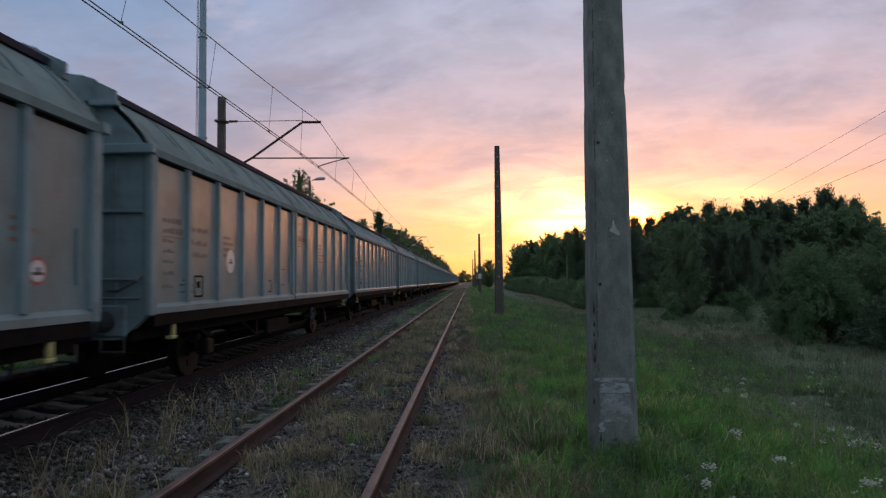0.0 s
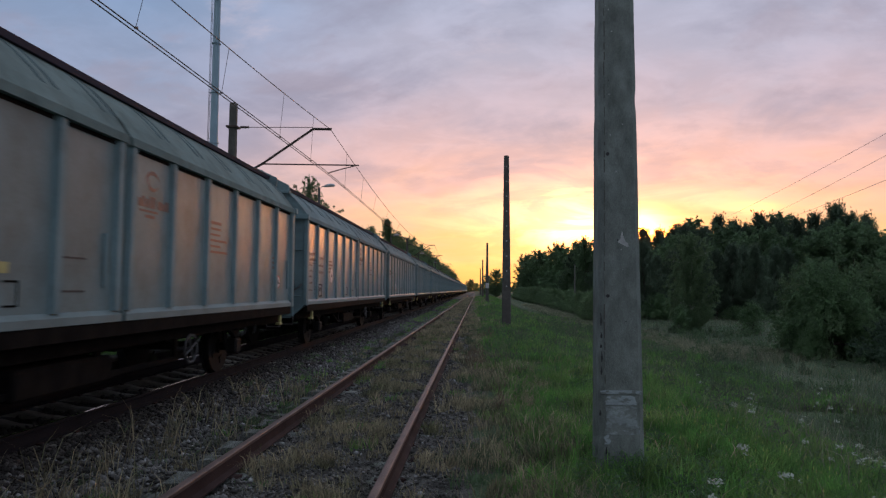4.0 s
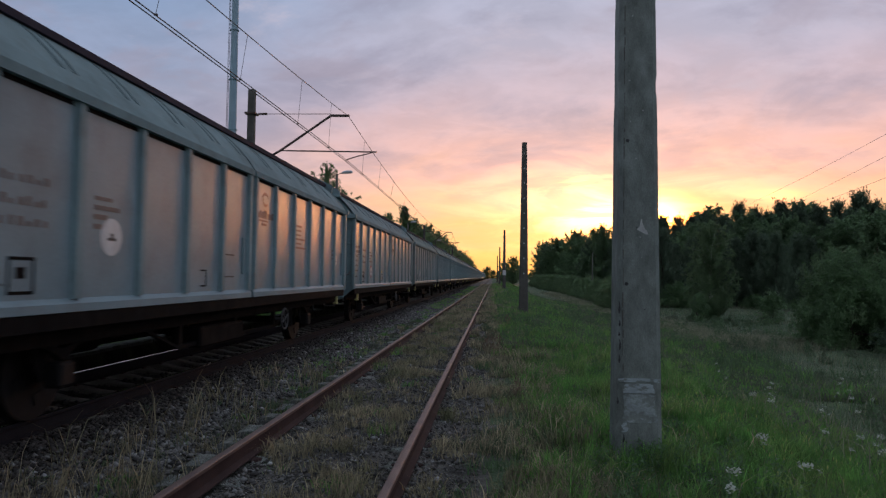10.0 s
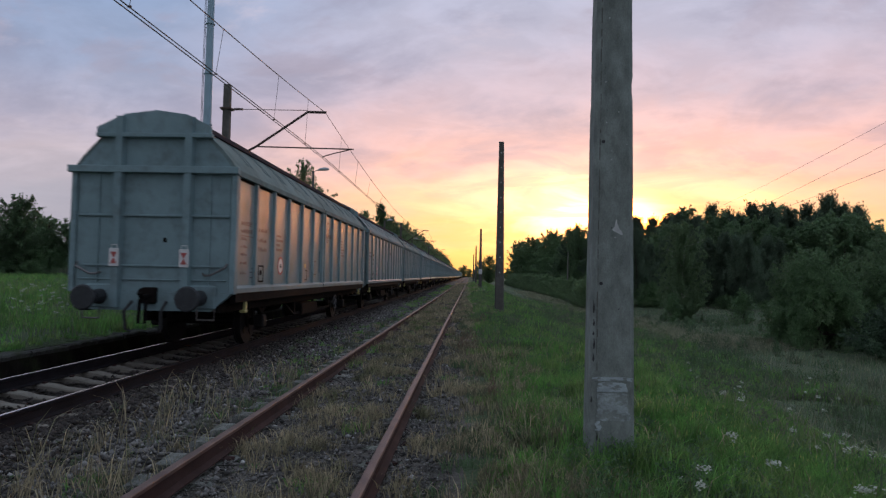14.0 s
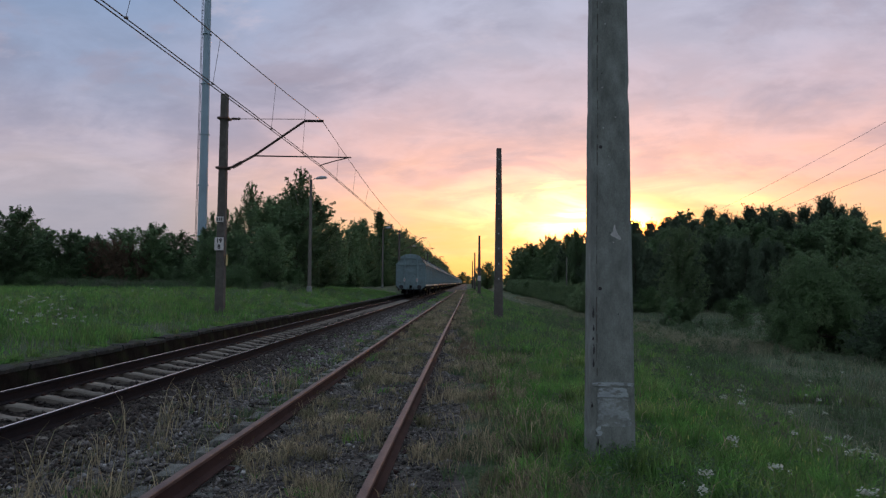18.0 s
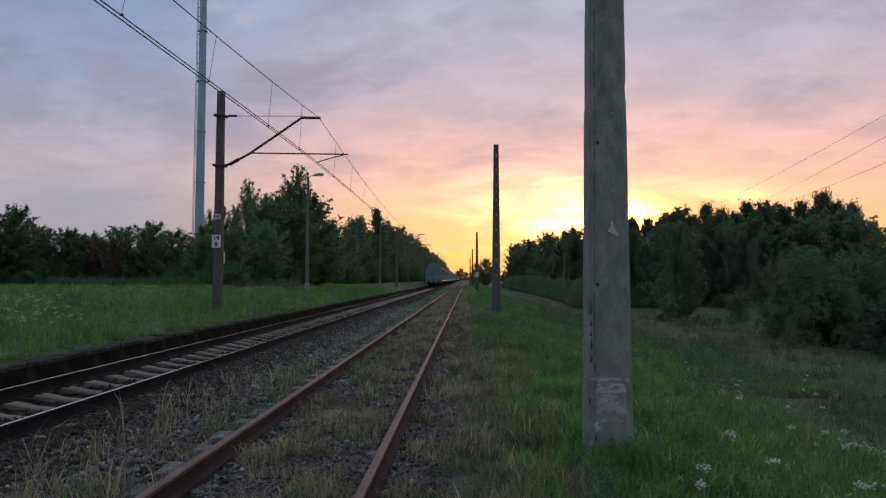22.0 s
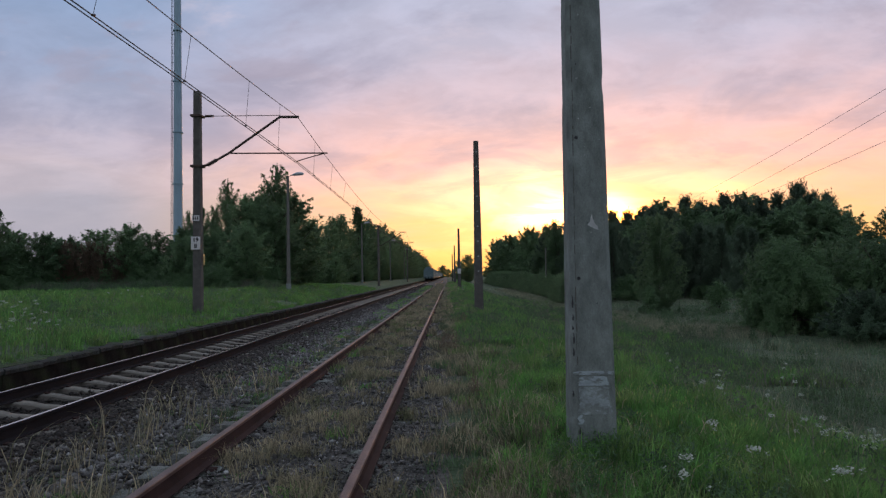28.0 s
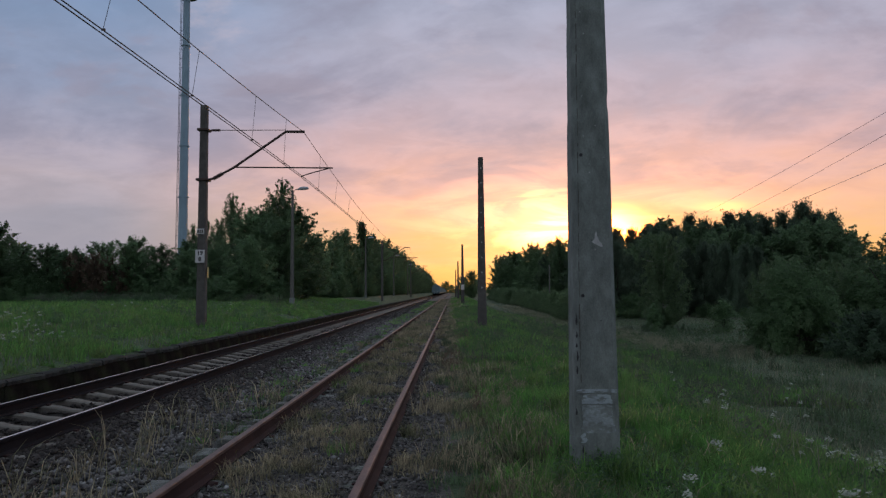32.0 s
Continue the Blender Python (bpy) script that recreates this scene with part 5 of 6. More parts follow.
    r = g(55)
    KINDS["sapling", 0] = make_tree("sapling", "small bright green sapling in the meadow", "sapling", "saplings", M["leaf"], M["bark"], 1.6, 0.02, lobes_cone(r, 1.6, 1.2, 60), 5000, 0.04, r, 8)


tree_kinds()
NOMINAL = {"bush": 4.0, "shrub": 4.0, "hedge": 3.0, "tree": 10.0, "wood": 10.0, "pine": 11.0, "birch": 10.0, "poplar": 12.0, "rusty": 6.0, "sapling": 1.6, "thicket": 4.0}
_used = set()


def plant(kind, k, x, y, h, wide=1.0, z=None):
    k = 0 if kind == "bush" else k
    ob = KINDS[kind, k]
    nom = 7.0 if (kind, k) == ("birch", 1) else NOMINAL[kind]
    s = h / nom
    z = float(height(x, y)) - 0.05 if z is None else z
    turn = (x * 37.7 + y * 91.3) % 360
    m = pose(x, y, z, 0, 0, turn) @ Matrix.Diagonal((s * wide, s * wide, s, 1))
    if (kind, k) in _used:
        return copy_thing(ob, m)
    _used.add((kind, k))
    ob.matrix_basis = m
    return ob


def woods():
    rng = random.Random(77)
    # meadow side: big shrubs, young birch, saplings
    plant("bush", 0, 14.9, 29.0, 4.1, 1.02)
    plant("bush", 1, 18.6, 29.5, 4.0, 1.1)
    # thickets: their darker leaf colour stands in for shade on this side
    plant("thicket", 0, 15.2, 24.5, 2.0, 1.3)
    plant("thicket", 0, 18.2, 25.4, 2.7, 1.3)
    plant("thicket", 0, 21.0, 27.5, 3.6, 1.1)
    plant("thicket", 0, 22.8, 31.0, 4.3, 1.1)
    plant("thicket", 0, 26.0, 34.0, 5.0, 1.1)
    plant("birch", 1, 14.6, 46.0, 6.6, 0.95)
    plant("sapling", 0, 13.1, 43.5, 2.0, 1.1)
    plant("sapling", 0, 17.4, 43.0, 1.7, 1.3)
    # the wood's edge, by bearing and distance
    edge = [(0.075, 187, 13.3, "tree"), (0.090, 180, 12.4, "tree"), (0.105, 175, 12.8, "tree"), (0.122, 165, 12.2, "tree"), (0.143, 142, 11.4, "pine"),
            (0.165, 135, 11.8, "tree"), (0.185, 130, 11.6, "pine"), (0.205, 125, 11.8, "tree"), (0.228, 118, 12.6, "pine"), (0.250, 113, 13.2, "pine"),
            (0.272, 105, 12.8, "pine"), (0.292, 100, 12.2, "pine"), (0.308, 98, 12.4, "pine"), (0.335, 94, 11.9, "pine"), (0.358, 90, 13.0, "pine"),
            (0.380, 86, 11.8, "pine"), (0.400, 84, 11.6, "pine"), (0.418, 83, 12.6, "pine")]
    edge2 = [(0.440, 81, 11.6, "pine"), (0.470, 79, 12.0, "pine"), (0.497, 77, 12.2, "pine"), (0.527, 75, 12.8, "pine"), (0.548, 75, 12.2, "pine"), (0.572, 75, 11.2, "pine"),
             (0.600, 74, 9.2, "tree"), (0.630, 74, 9.0, "pine"), (0.665, 72, 9.4, "tree"), (0.70, 72, 9.2, "pine"), (0.74, 70, 9.2, "tree"), (0.79, 70, 9.0, "pine")]
    for i, (b, y, h, kind) in enumerate(edge + edge2):
        h -= 1.2 - (1.1 if 0.2 < b < 0.45 else 0.8 if 0.2 < b < 0.58 else -0.8 if b > 0.58 else 0.3)
        plant(kind, i % 3, b * y, y, h, 1.05)
        # lower growth before and taller wood behind
        plant("wood" if y > 110 else "tree", (i + 1) % 3, b * y - 1.5 + rng.uniform(-1, 1), y - 6 + rng.uniform(-2, 2), h * rng.uniform(0.5, 0.68), 1.3)
        plant("pine" if i % 2 else "wood", (i + 2) % 3, b * (y + 9) + rng.uniform(-1, 1), y + 9, h * 0.95, 1.1)
    for i in range(15):
        b, y = 0.078 + 0.0098 * i + rng.uniform(-0.002, 0.002), 182 - 3.6 * i
        plant("wood", i % 3, b * y, y, rng.uniform(10.3, 11.4), 1.35)
    # young pines and shrubs at the foot of the wood
    for i in range(13):
        b, y = 0.205 + 0.021 * i + rng.uniform(-0.005, 0.005), rng.uniform(62, 69)
        plant("pine", i % 3, b * y, y, rng.uniform(6.0, 7.6), 1.1)
        plant("shrub", i % 3, b * y + 0.6, y - 2.5, rng.uniform(1.8, 3.0), 1.2)
    # low hedge along the far bank
    for i in range(16):
        y = 62 + i * 7
        plant("hedge", i % 3, 10.2 + 0.02 * i + rng.uniform(-0.6, 0.6), y - 8, rng.uniform(2.3, 2.7) + 0.05 * i, 1.0)
        plant("hedge", (i + 1) % 3, 11.6 + rng.uniform(-0.6, 0.6), y - 5, rng.uniform(2.5, 3.0) + 0.05 * i, 1.0)
    for i in range(13):
        b, y = 0.19 - 0.0096 * i, 78 + 5.6 * i
        plant("shrub", (i + 1) % 3, b * y, y, rng.uniform(3.1, 3.9), 1.3)
    # pines that fill the wood between its edge trees
    for i in range(16):
        b = 0.225 + 0.0245 * i + rng.uniform(-0.006, 0.006)
        y = (118 - 210 * (b - 0.22) if b < 0.38 else 85 - 50 * (b - 0.38)) + 4
        plant("pine", (i + 1) % 3, b * y, y, rng.uniform(10.6, 11.9) - (2.6 if b > 0.58 else 0), 1.05)
    plant("tree", 0, 6.6, 210, 7.0, 1.2)
    plant("tree", 1, 5.2, 260, 7.0, 1.3)
    # behind the platform: shrubs, birches, poplar, then a long row
    row = [(-0.69, 50, 6.4), (-0.655, 50, 5.9), (-0.62, 52, 5.3), (-0.58, 55, 5.3), (-0.545, 56, 5.1), (-0.51, 57, 5.0), (-0.475, 58, 5.5), (-0.445, 58, 4.8),
           (-0.415, 56, 6.0), (-0.39, 55, 5.4), (-0.36, 52, 5.4), (-0.33, 50, 5.2), (-0.30, 50, 5.4), (-0.27, 54, 5.0), (-0.75, 48, 6.6), (-0.82, 46, 6.4)]
    for i, (b, y, h) in enumerate(row):
        h -= 1.75 if 2 < i < 9 else 1.3
        plant("shrub" if i % 3 else "tree", i % 3, b * y, y, h, 1.2 if i % 3 else 1.25)
        plant("wood", (i + 1) % 3, b * (y + 10), y + 10, h * 1.05, 1.25)
        if 2 < i < 9:
            plant("rusty", 0, b * (y + 3) + rng.uniform(-1, 1), y + 3, h * rng.uniform(1.18, 1.32), 0.9)
        plant("shrub", (i + 2) % 3, b * y + rng.uniform(-1, 1), y - 4, rng.uniform(1.6, 2.6), 1.3)
    # shrubs that close the row
    for i in range(24):
        b, y = -0.80 + 0.0215 * i, rng.uniform(52, 58)
        plant("tree" if i % 2 else "shrub", i % 3, b * y, y, (4.4, 3.9, 4.2, 4.6, 3.8)[i % 5], 1.4 if i % 2 else 1.1)
    for b, y, h in ((-0.60, 54, 5.3), (-0.585, 55, 5.0), (-0.57, 54, 5.4), (-0.555, 55, 5.1), (-0.535, 54, 5.4), (-0.515, 54, 5.0), (-0.49, 54, 4.9)):
        plant("rusty", 0, b * y, y, h, 1.0)
    for b, y, h, wide in ((-0.327, 62, 10.0, 0.75), (-0.345, 64, 8.0, 1.0), (-0.385, 64, 7.4, 0.9), (-0.365, 66, 8.0, 0.9), (-0.290, 63, 8.6, 1.15), (-0.252, 62, 11.3, 1.2), (-0.268, 66, 10.2, 1.2), (-0.236, 65, 9.6, 1.1), (-0.275, 60, 8.2, 1.2)):
        plant("birch", 0, b * y, y, h, wide)
    plant("tree", 2, -0.225 * 64, 64, 7.4, 1.1)
    plant("tree", 0, -0.30 * 59, 59, 6.6, 1.3)
    plant("tree", 1, -0.255 * 57, 57, 6.2, 1.3)
    plant("poplar", 0, -0.1315 * 116, 116, 13.1, 1.35)
    for i in range(34):
        y = 78 + i * 7.5 + i * i * 0.18
        h = 6.2 + min(i, 9) * 0.52 + rng.uniform(-0.8, 0.8)
        plant("wood" if i % 3 else "tree", i % 3, -15.4 - rng.uniform(0, 1.2), y, h, 1.1)
        plant("wood", (i + 1) % 3, -14.6 + rng.uniform(-0.5, 0.5), y + 3, h * 0.5, 1.3)
        plant("wood", (i + 2) % 3, -20 - rng.uniform(0, 2), y + 4, h * 1.02, 1.2)
    # far end of the line
    for i in range(14):
        plant("wood", i % 3, -30 + i * 5.2, 640 + (i % 3) * 12, 9.5 + (i % 4), 1.6)


woods()


# ---------------------------------------------------------------- stones, grass, flowers
def stones():
    rng = np.random.default_rng(4)
    ico = [(0, 0, 1), (0.9, 0, 0.3), (0.28, 0.85, 0.3), (-0.72, 0.53, 0.3), (-0.72, -0.53, 0.3), (0.28, -0.85, 0.3), (0, 0, -0.5)]
    tri = [(0, 1, 2), (0, 2, 3), (0, 3, 4), (0, 4, 5), (0, 5, 1), (6, 2, 1), (6, 3, 2), (6, 4, 3), (6, 5, 4), (6, 1, 5)]
    n = 74000
    y = 2.2 + 40 * rng.random(n) ** 1.8
    x = np.where(rng.random(n) < 0.62, rng.uniform(-4.7, -2.5, n), rng.uniform(-6.9, -0.2, n))
    near = rng.random(n) < 0.10
    y = np.where(near, rng.uniform(-9, 2.4, n), y)
    keep = np.ones(n, bool)
    for rx in (MAIN_X - 0.752, MAIN_X + 0.752, SIDE_X - 0.752, SIDE_X + 0.752):
        keep &= np.abs(x - rx) > 0.09
    keep &= ~((x > -3.0) & (x < -2.2) & (rng.random(n) < 0.65))
    x, y = x[keep], y[keep]
    n = len(x)
    # small chippings pressed into the siding's bed
    k = 24000
    along = np.where(rng.random(k) < 0.3, rng.uniform(-9, 1.9, k), 1.9 + 14 * rng.random(k) ** 1.5)
    x, y = np.concatenate([x, rng.uniform(-2.2, -0.1, k)]), np.concatenate([y, along])
    ok = (np.abs(x - SIDE_X + 0.752) > 0.09) & (np.abs(x - SIDE_X - 0.752) > 0.09)
    x, y = x[ok], y[ok]
    # ballast further down the line
    k = 9000
    x, y = np.concatenate([x, rng.uniform(-4.7, -2.5, k)]), np.concatenate([y, 38 + 90 * rng.random(k) ** 1.3])
    n = len(x)
    coarse = (x < -2.6) | (rng.random(n) < 0.10)
    s = np.where(coarse, 0.017 + 0.027 * rng.random(n) ** 1.4, 0.007 + 0.016 * rng.random(n) ** 1.6) * (1 + np.clip(y - 6, 0, 30) / 60)
    base = np.array(ico)
    v = base[None] * s[:, None, None] * rng.uniform(0.25, 1.65, (n, 7, 3)) * (1, 1, 0.8)
    a = rng.random(n) * 6.283
    ca, sa = np.cos(a)[:, None], np.sin(a)[:, None]
    vx, vy = v[:, :, 0] * ca - v[:, :, 1] * sa, v[:, :, 0] * sa + v[:, :, 1] * ca
    v = np.stack([vx + x[:, None], vy + y[:, None], v[:, :, 2] + (height(x, y) + 0.012)[:, None]], -1)
    dusty = rng.random(n) < np.clip((-3.4 - x) / 0.9, 0, 1)
    chalky = ~dusty & (rng.random(n) < 0.07)
    for pick, mat, label in ((~dusty & ~chalky, M["stone"], "loose grey crushed ballast stones"), (chalky, M["stone_pale"], "pale chips among the ballast stones"), (dusty, M["stone_dark"], "dark brake-dusted ballast stones along the main line")):
        k = int(pick.sum())
        f = (np.array(tri)[None] + (np.arange(k) * 7)[:, None, None]).reshape(-1, 3)
        tagged(bulk("ballast_stones", v[pick].reshape(-1, 3), f, mat), label, "ballast", kind="stuff")


stones()


def blades(name, x, y, h, w, lean, mat, label, category, seed, base=None):
    """Grass blades of three facets each at the given feet."""
    rng = np.random.default_rng(seed)
    n = len(x)
    z = (height(x, y) if base is None else base) - 0.02
    a = rng.random(n) * 6.283
    dx, dy = np.cos(a), np.sin(a)
    q = rng.random(n) * 6.283
    tipx, tipy = np.cos(q) * lean * h, np.sin(q) * lean * h
    hw = w / 2
    b0 = np.stack([x - dx * hw, y - dy * hw, z], 1)
    b1 = np.stack([x + dx * hw, y + dy * hw, z], 1)
    mx, my, mz = x + tipx * 0.35, y + tipy * 0.35, z + h * 0.62
    m0 = np.stack([mx - dx * hw * 0.7, my - dy * hw * 0.7, mz], 1)
    m1 = np.stack([mx + dx * hw * 0.7, my + dy * hw * 0.7, mz], 1)
    tip = np.stack([x + tipx, y + tipy, z + h * (1 - 0.25 * lean)], 1)
    v = np.stack([b0, b1, m0, m1, tip], 1).reshape(-1, 3)
    k = (np.arange(n) * 5)[:, None, None]
    f = (np.array([(0, 1, 3), (0, 3, 2), (2, 3, 4)])[None] + k).reshape(-1, 3)
    out = np.stack([dy * 0.25 + tipx / h * 0.3, -dx * 0.25 + tipy / h * 0.3 - 0.25, np.full(n, 0.9)], 1) + rng.normal(size=(n, 3)) * 0.18
    out = np.repeat(out / np.linalg.norm(out, axis=1)[:, None], 5, axis=0)
    return tagged(bulk(name, v, f, mat, outward=out), label, category, kind="stuff")


def wavy(x, y, scale):
    return np.sin(x * scale + 1.7 * np.sin(y * scale * 0.6)) * np.sin(y * scale * 0.9 + 1.2 * np.sin(x * scale * 0.8 + 1))


def patchy(rng, x, y, scale, keep):
    """Keeps feet where a wavy pattern is high."""
    s = np.sin(x * scale + 1.3 * np.sin(y * scale * 0.7)) + np.sin(y * scale * 1.3 + 0.9 * np.sin(x * scale * 1.1 + 2))
    return rng.random(len(x)) < np.clip(keep + 0.35 * s, 0.03, 1)


def meadow():
    r = np.random.default_rng(9)

    def field(n, x0, x1, y0, y1, power, scale, keep):
        x, y = r.uniform(x0, x1, n), y0 + (y1 - y0) * r.random(n) ** power
        k = patchy(r, x, y, scale, keep)
        return x[k], y[k]

    x, y = field(150000, 0.3, 5.4, 2.2, 15, 1.5, 2.6, 0.66)
    k = r.random(len(x)) < np.clip((x - 0.4 + 0.3 * np.sin(y * 0.8)) / 1.0, 0.12, 1)
    x, y = x[k], y[k]
    n = len(x)
    blades("verge_grass", x, y, r.uniform(0.08, 0.27, n) * (1 + 0.65 * wavy(x, y, 4.2)), r.uniform(0.006, 0.012, n), r.uniform(0.2, 0.9, n), M["grass"], "lush green verge grass", "grass", 1)
    x, y = field(60000, 0.2, 8, -10, 2.6, 1.0, 2.2, 0.8)
    n = len(x)
    blades("verge_grass", x, y, r.uniform(0.12, 0.30, n), r.uniform(0.010, 0.022, n), r.uniform(0.2, 0.9, n), M["grass"], "green verge grass beside the siding", "grass", 61)
    x, y = field(26000, 3.0, 16, -10, 6, 1.0, 1.5, 0.7)
    n = len(x)
    blades("meadow_grass", x, y, r.uniform(0.15, 0.45, n), r.uniform(0.012, 0.026, n), r.uniform(0.2, 0.9, n), M["weed"], "rough meadow grass below the verge", "grass", 62)
    x, y = field(20000, -18, -7.6, -8, 7, 1.0, 1.5, 0.8)
    n = len(x)
    blades("platform_grass", x, y, r.uniform(0.12, 0.33, n), r.uniform(0.014, 0.028, n), r.uniform(0.2, 0.9, n), M["grass"], "green grass on the platform", "grass", 63)
    x, y = field(50000, 0.3, 9, 15, 60, 1.5, 1.1, 0.6)
    n = len(x)
    blades("bank_grass", x, y, r.uniform(0.12, 0.36, n) * (1 + 0.5 * wavy(x, y, 2.4)), r.uniform(0.012, 0.024, n), r.uniform(0.2, 0.9, n), M["weed"], "dull olive grass on the bank", "grass", 52)
    x, y = field(65000, 0.3, 9, 15, 60, 1.5, 1.3, 0.7)
    n = len(x)
    blades("verge_grass", x, y, r.uniform(0.10, 0.32, n) * (1 + 0.5 * wavy(x, y, 2.0)), r.uniform(0.012, 0.026, n), r.uniform(0.2, 0.9, n), M["grass"], "green grass on the bank", "grass", 2)
    x, y = field(100000, 3.2, 26, 3.5, 70, 1.4, 0.9, 0.5)
    n = len(x)
    blades("meadow_grass", x, y, r.uniform(0.15, 0.45, n) * (1 + 0.5 * wavy(x, y, 1.6)), r.uniform(0.008, 0.018, n), r.uniform(0.2, 0.8, n), M["weed"], "rough tall meadow grass", "grass", 3)
    x, y = field(56000, 3.4, 26, 4, 60, 1.3, 0.7, 0.3)
    n = len(x)
    blades("dry_meadow_grass", x, y, r.uniform(0.2, 0.5, n), r.uniform(0.006, 0.014, n), r.uniform(0.2, 0.8, n), M["dry"], "straw-coloured meadow grass", "grass", 4)
    x, y = field(150000, -18, -7.58, 6, 75, 1.4, 1.1, 0.75)
    n = len(x)
    blades("platform_grass", x, y, r.uniform(0.10, 0.33, n) * (1 + 0.55 * wavy(x, y, 1.9)), r.uniform(0.010, 0.024, n), r.uniform(0.2, 0.8, n), M["grass"], "green grass grown over the old platform", "grass", 5)
    x, y = field(22000, -18, -7.55, 6, 60, 1.4, 1.7, 0.35)
    n = len(x)
    blades("dry_platform_grass", x, y, r.uniform(0.15, 0.42, n), r.uniform(0.006, 0.014, n), r.uniform(0.2, 0.8, n), M["dry"], "pale dry stems on the platform", "grass", 7)
    x, y = field(14000, 0.7, 6, 2.4, 24, 1.5, 1.9, 0.3)
    n = len(x)
    blades("dry_verge_grass", x, y, r.uniform(0.1, 0.32, n), r.uniform(0.004, 0.008, n), r.uniform(0.2, 0.9, n), M["dry"], "pale dry stems in the verge", "grass", 8)
    x, y = field(36000, -40, -16, 20, 75, 1.2, 0.6, 0.7)
    n = len(x)
    blades("field_grass", x, y, r.uniform(0.2, 0.5, n), r.uniform(0.03, 0.05, n), r.uniform(0.2, 0.8, n), M["grass"], "green field grass before the shrubs", "grass", 6)

    def tufts(name, count, x0, x1, y0, y1, power, per, hmin, hmax, spread, mat, label, seed, keep=0.55):
        cx, cy = field(count, x0, x1, y0, y1, power, 3.1, keep)
        k = np.repeat(np.arange(len(cx)), per)
        n = len(k)
        g = r.normal(size=(n, 2)) * spread
        hh = np.repeat(r.uniform(hmin, hmax, len(cx)), per) * r.uniform(0.5, 1.1, n)
        x, y = cx[k] + g[:, 0], cy[k] + g[:, 1]
        blades(name, x, y, hh, r.uniform(0.004, 0.009, n) * (1 + np.abs(y) / 14), r.uniform(0.2, 1.0, n), mat, label, "grass", seed)

    tufts("dry_tufts", 1050, -2.2, -0.85, 2.0, 32, 1.4, 38, 0.07, 0.24, 0.06, M["straw"], "dry straw tufts between the siding rails", 11, 0.4)
    tufts("dry_tufts", 1500, -0.55, 1.15, 2.0, 40, 1.4, 40, 0.08, 0.26, 0.06, M["straw"], "dry straw grass along the siding", 12, 0.42)
    tufts("curled_straw", 900, -0.5, 1.3, 2.0, 14, 1.3, 7, 0.16, 0.36, 0.05, M["straw"], "long curled straw stalks along the siding", 77, 0.5)
    tufts("green_tufts", 520, -0.3, 1.1, 2.2, 30, 1.3, 34, 0.08, 0.26, 0.07, M["weed"], "dull green tufts among the straw", 78, 0.4)
    tufts("dry_tufts", 170, -0.5, 1.3, 1.9, 5.5, 1.0, 44, 0.08, 0.24, 0.07, M["straw"], "dry straw grass beside the siding rail", 42, 0.8)
    tufts("dry_tufts", 260, -4.0, 0.9, -9, 2.2, 1.0, 30, 0.08, 0.2, 0.09, M["straw"], "dry straw tufts on the track bed", 64, 0.6)
    tufts("dry_tufts", 150, -3.2, -2.4, 2.4, 24, 1.5, 22, 0.10, 0.26, 0.06, M["straw"], "dry weeds in the ballast", 13, 0.45)
    tufts("dry_tufts", 110, -4.1, -2.5, 2.2, 6.0, 1.0, 16, 0.12, 0.30, 0.06, M["straw"], "dry weeds in the ballast", 43, 0.5)
    tufts("green_tufts", 250, -3.2, 0.3, 2.5, 40, 1.3, 44, 0.06, 0.20, 0.09, M["grass"], "green weeds between the tracks", 14, 0.35)
    tufts("green_tufts", 380, 0.2, 1.2, 2.0, 40, 1.3, 50, 0.08, 0.22, 0.09, M["grass"], "green grass tufts beside the siding", 15, 0.5)
    tufts("green_tufts", 150, -3.0, -2.35, 2.6, 26, 1.3, 50, 0.08, 0.24, 0.08, M["weed"], "dull green weeds at the sleeper ends", 75, 0.5)
    tufts("green_tufts", 700, 0.5, 3.6, 2.4, 18, 1.4, 40, 0.14, 0.34, 0.05, M["grass"], "taller green tussocks in the verge", 76, 0.5)
    tufts("pole_foot_grass", 60, 0.85, 1.75, 5.6, 6.1, 1.0, 30, 0.12, 0.32, 0.08, M["grass"], "tall grass round the mast's foot", 17, 1.0)
    tufts("seed_stalks", 200, -3.9, -2.4, 2.6, 12, 1.3, 7, 0.35, 0.6, 0.05, M["straw"], "tall pale seeding grass stalks in the ballast", 18, 0.5)
    tufts("green_tufts", 420, -3.5, -2.45, 10, 120, 1.1, 24, 0.08, 0.24, 0.12, M["grass"], "green weeds in the far ballast", 19, 0.5)
    tufts("dry_tufts", 560, -2.6, -0.8, 12, 90, 1.2, 26, 0.08, 0.22, 0.12, M["straw"], "dry weeds along the far tracks", 20, 0.45)
    tufts("dry_tufts", 1500, -2.2, 1.4, 24, 150, 1.2, 22, 0.10, 0.26, 0.16, M["straw"], "dry grass along the far siding", 71, 0.6)
    tufts("green_tufts", 900, 0.2, 4.0, 38, 150, 1.2, 26, 0.14, 0.34, 0.2, M["grass"], "green grass on the far bank", 72, 0.6)
    tufts("seed_stalks", 520, -0.5, 3.4, 2.6, 16, 1.4, 6, 0.22, 0.42, 0.06, M["straw"], "tall pale seeding grass stalks in the verge", 73, 0.5)
    tufts("edge_weeds", 240, -7.75, -7.5, 5, 60, 1.4, 34, 0.08, 0.2, 0.06, M["grass"], "weeds behind the platform edge", 16, 0.6)
    cx = r.uniform(-42, -13, 420)
    tall = np.repeat(np.arange(420), 60)
    n = len(tall)
    x, y = cx[tall] + r.normal(size=n) * 0.4, (49 + 4 * r.random(420))[tall] + r.normal(size=n) * 0.4 - np.abs(cx[tall] + 25) * 0.12
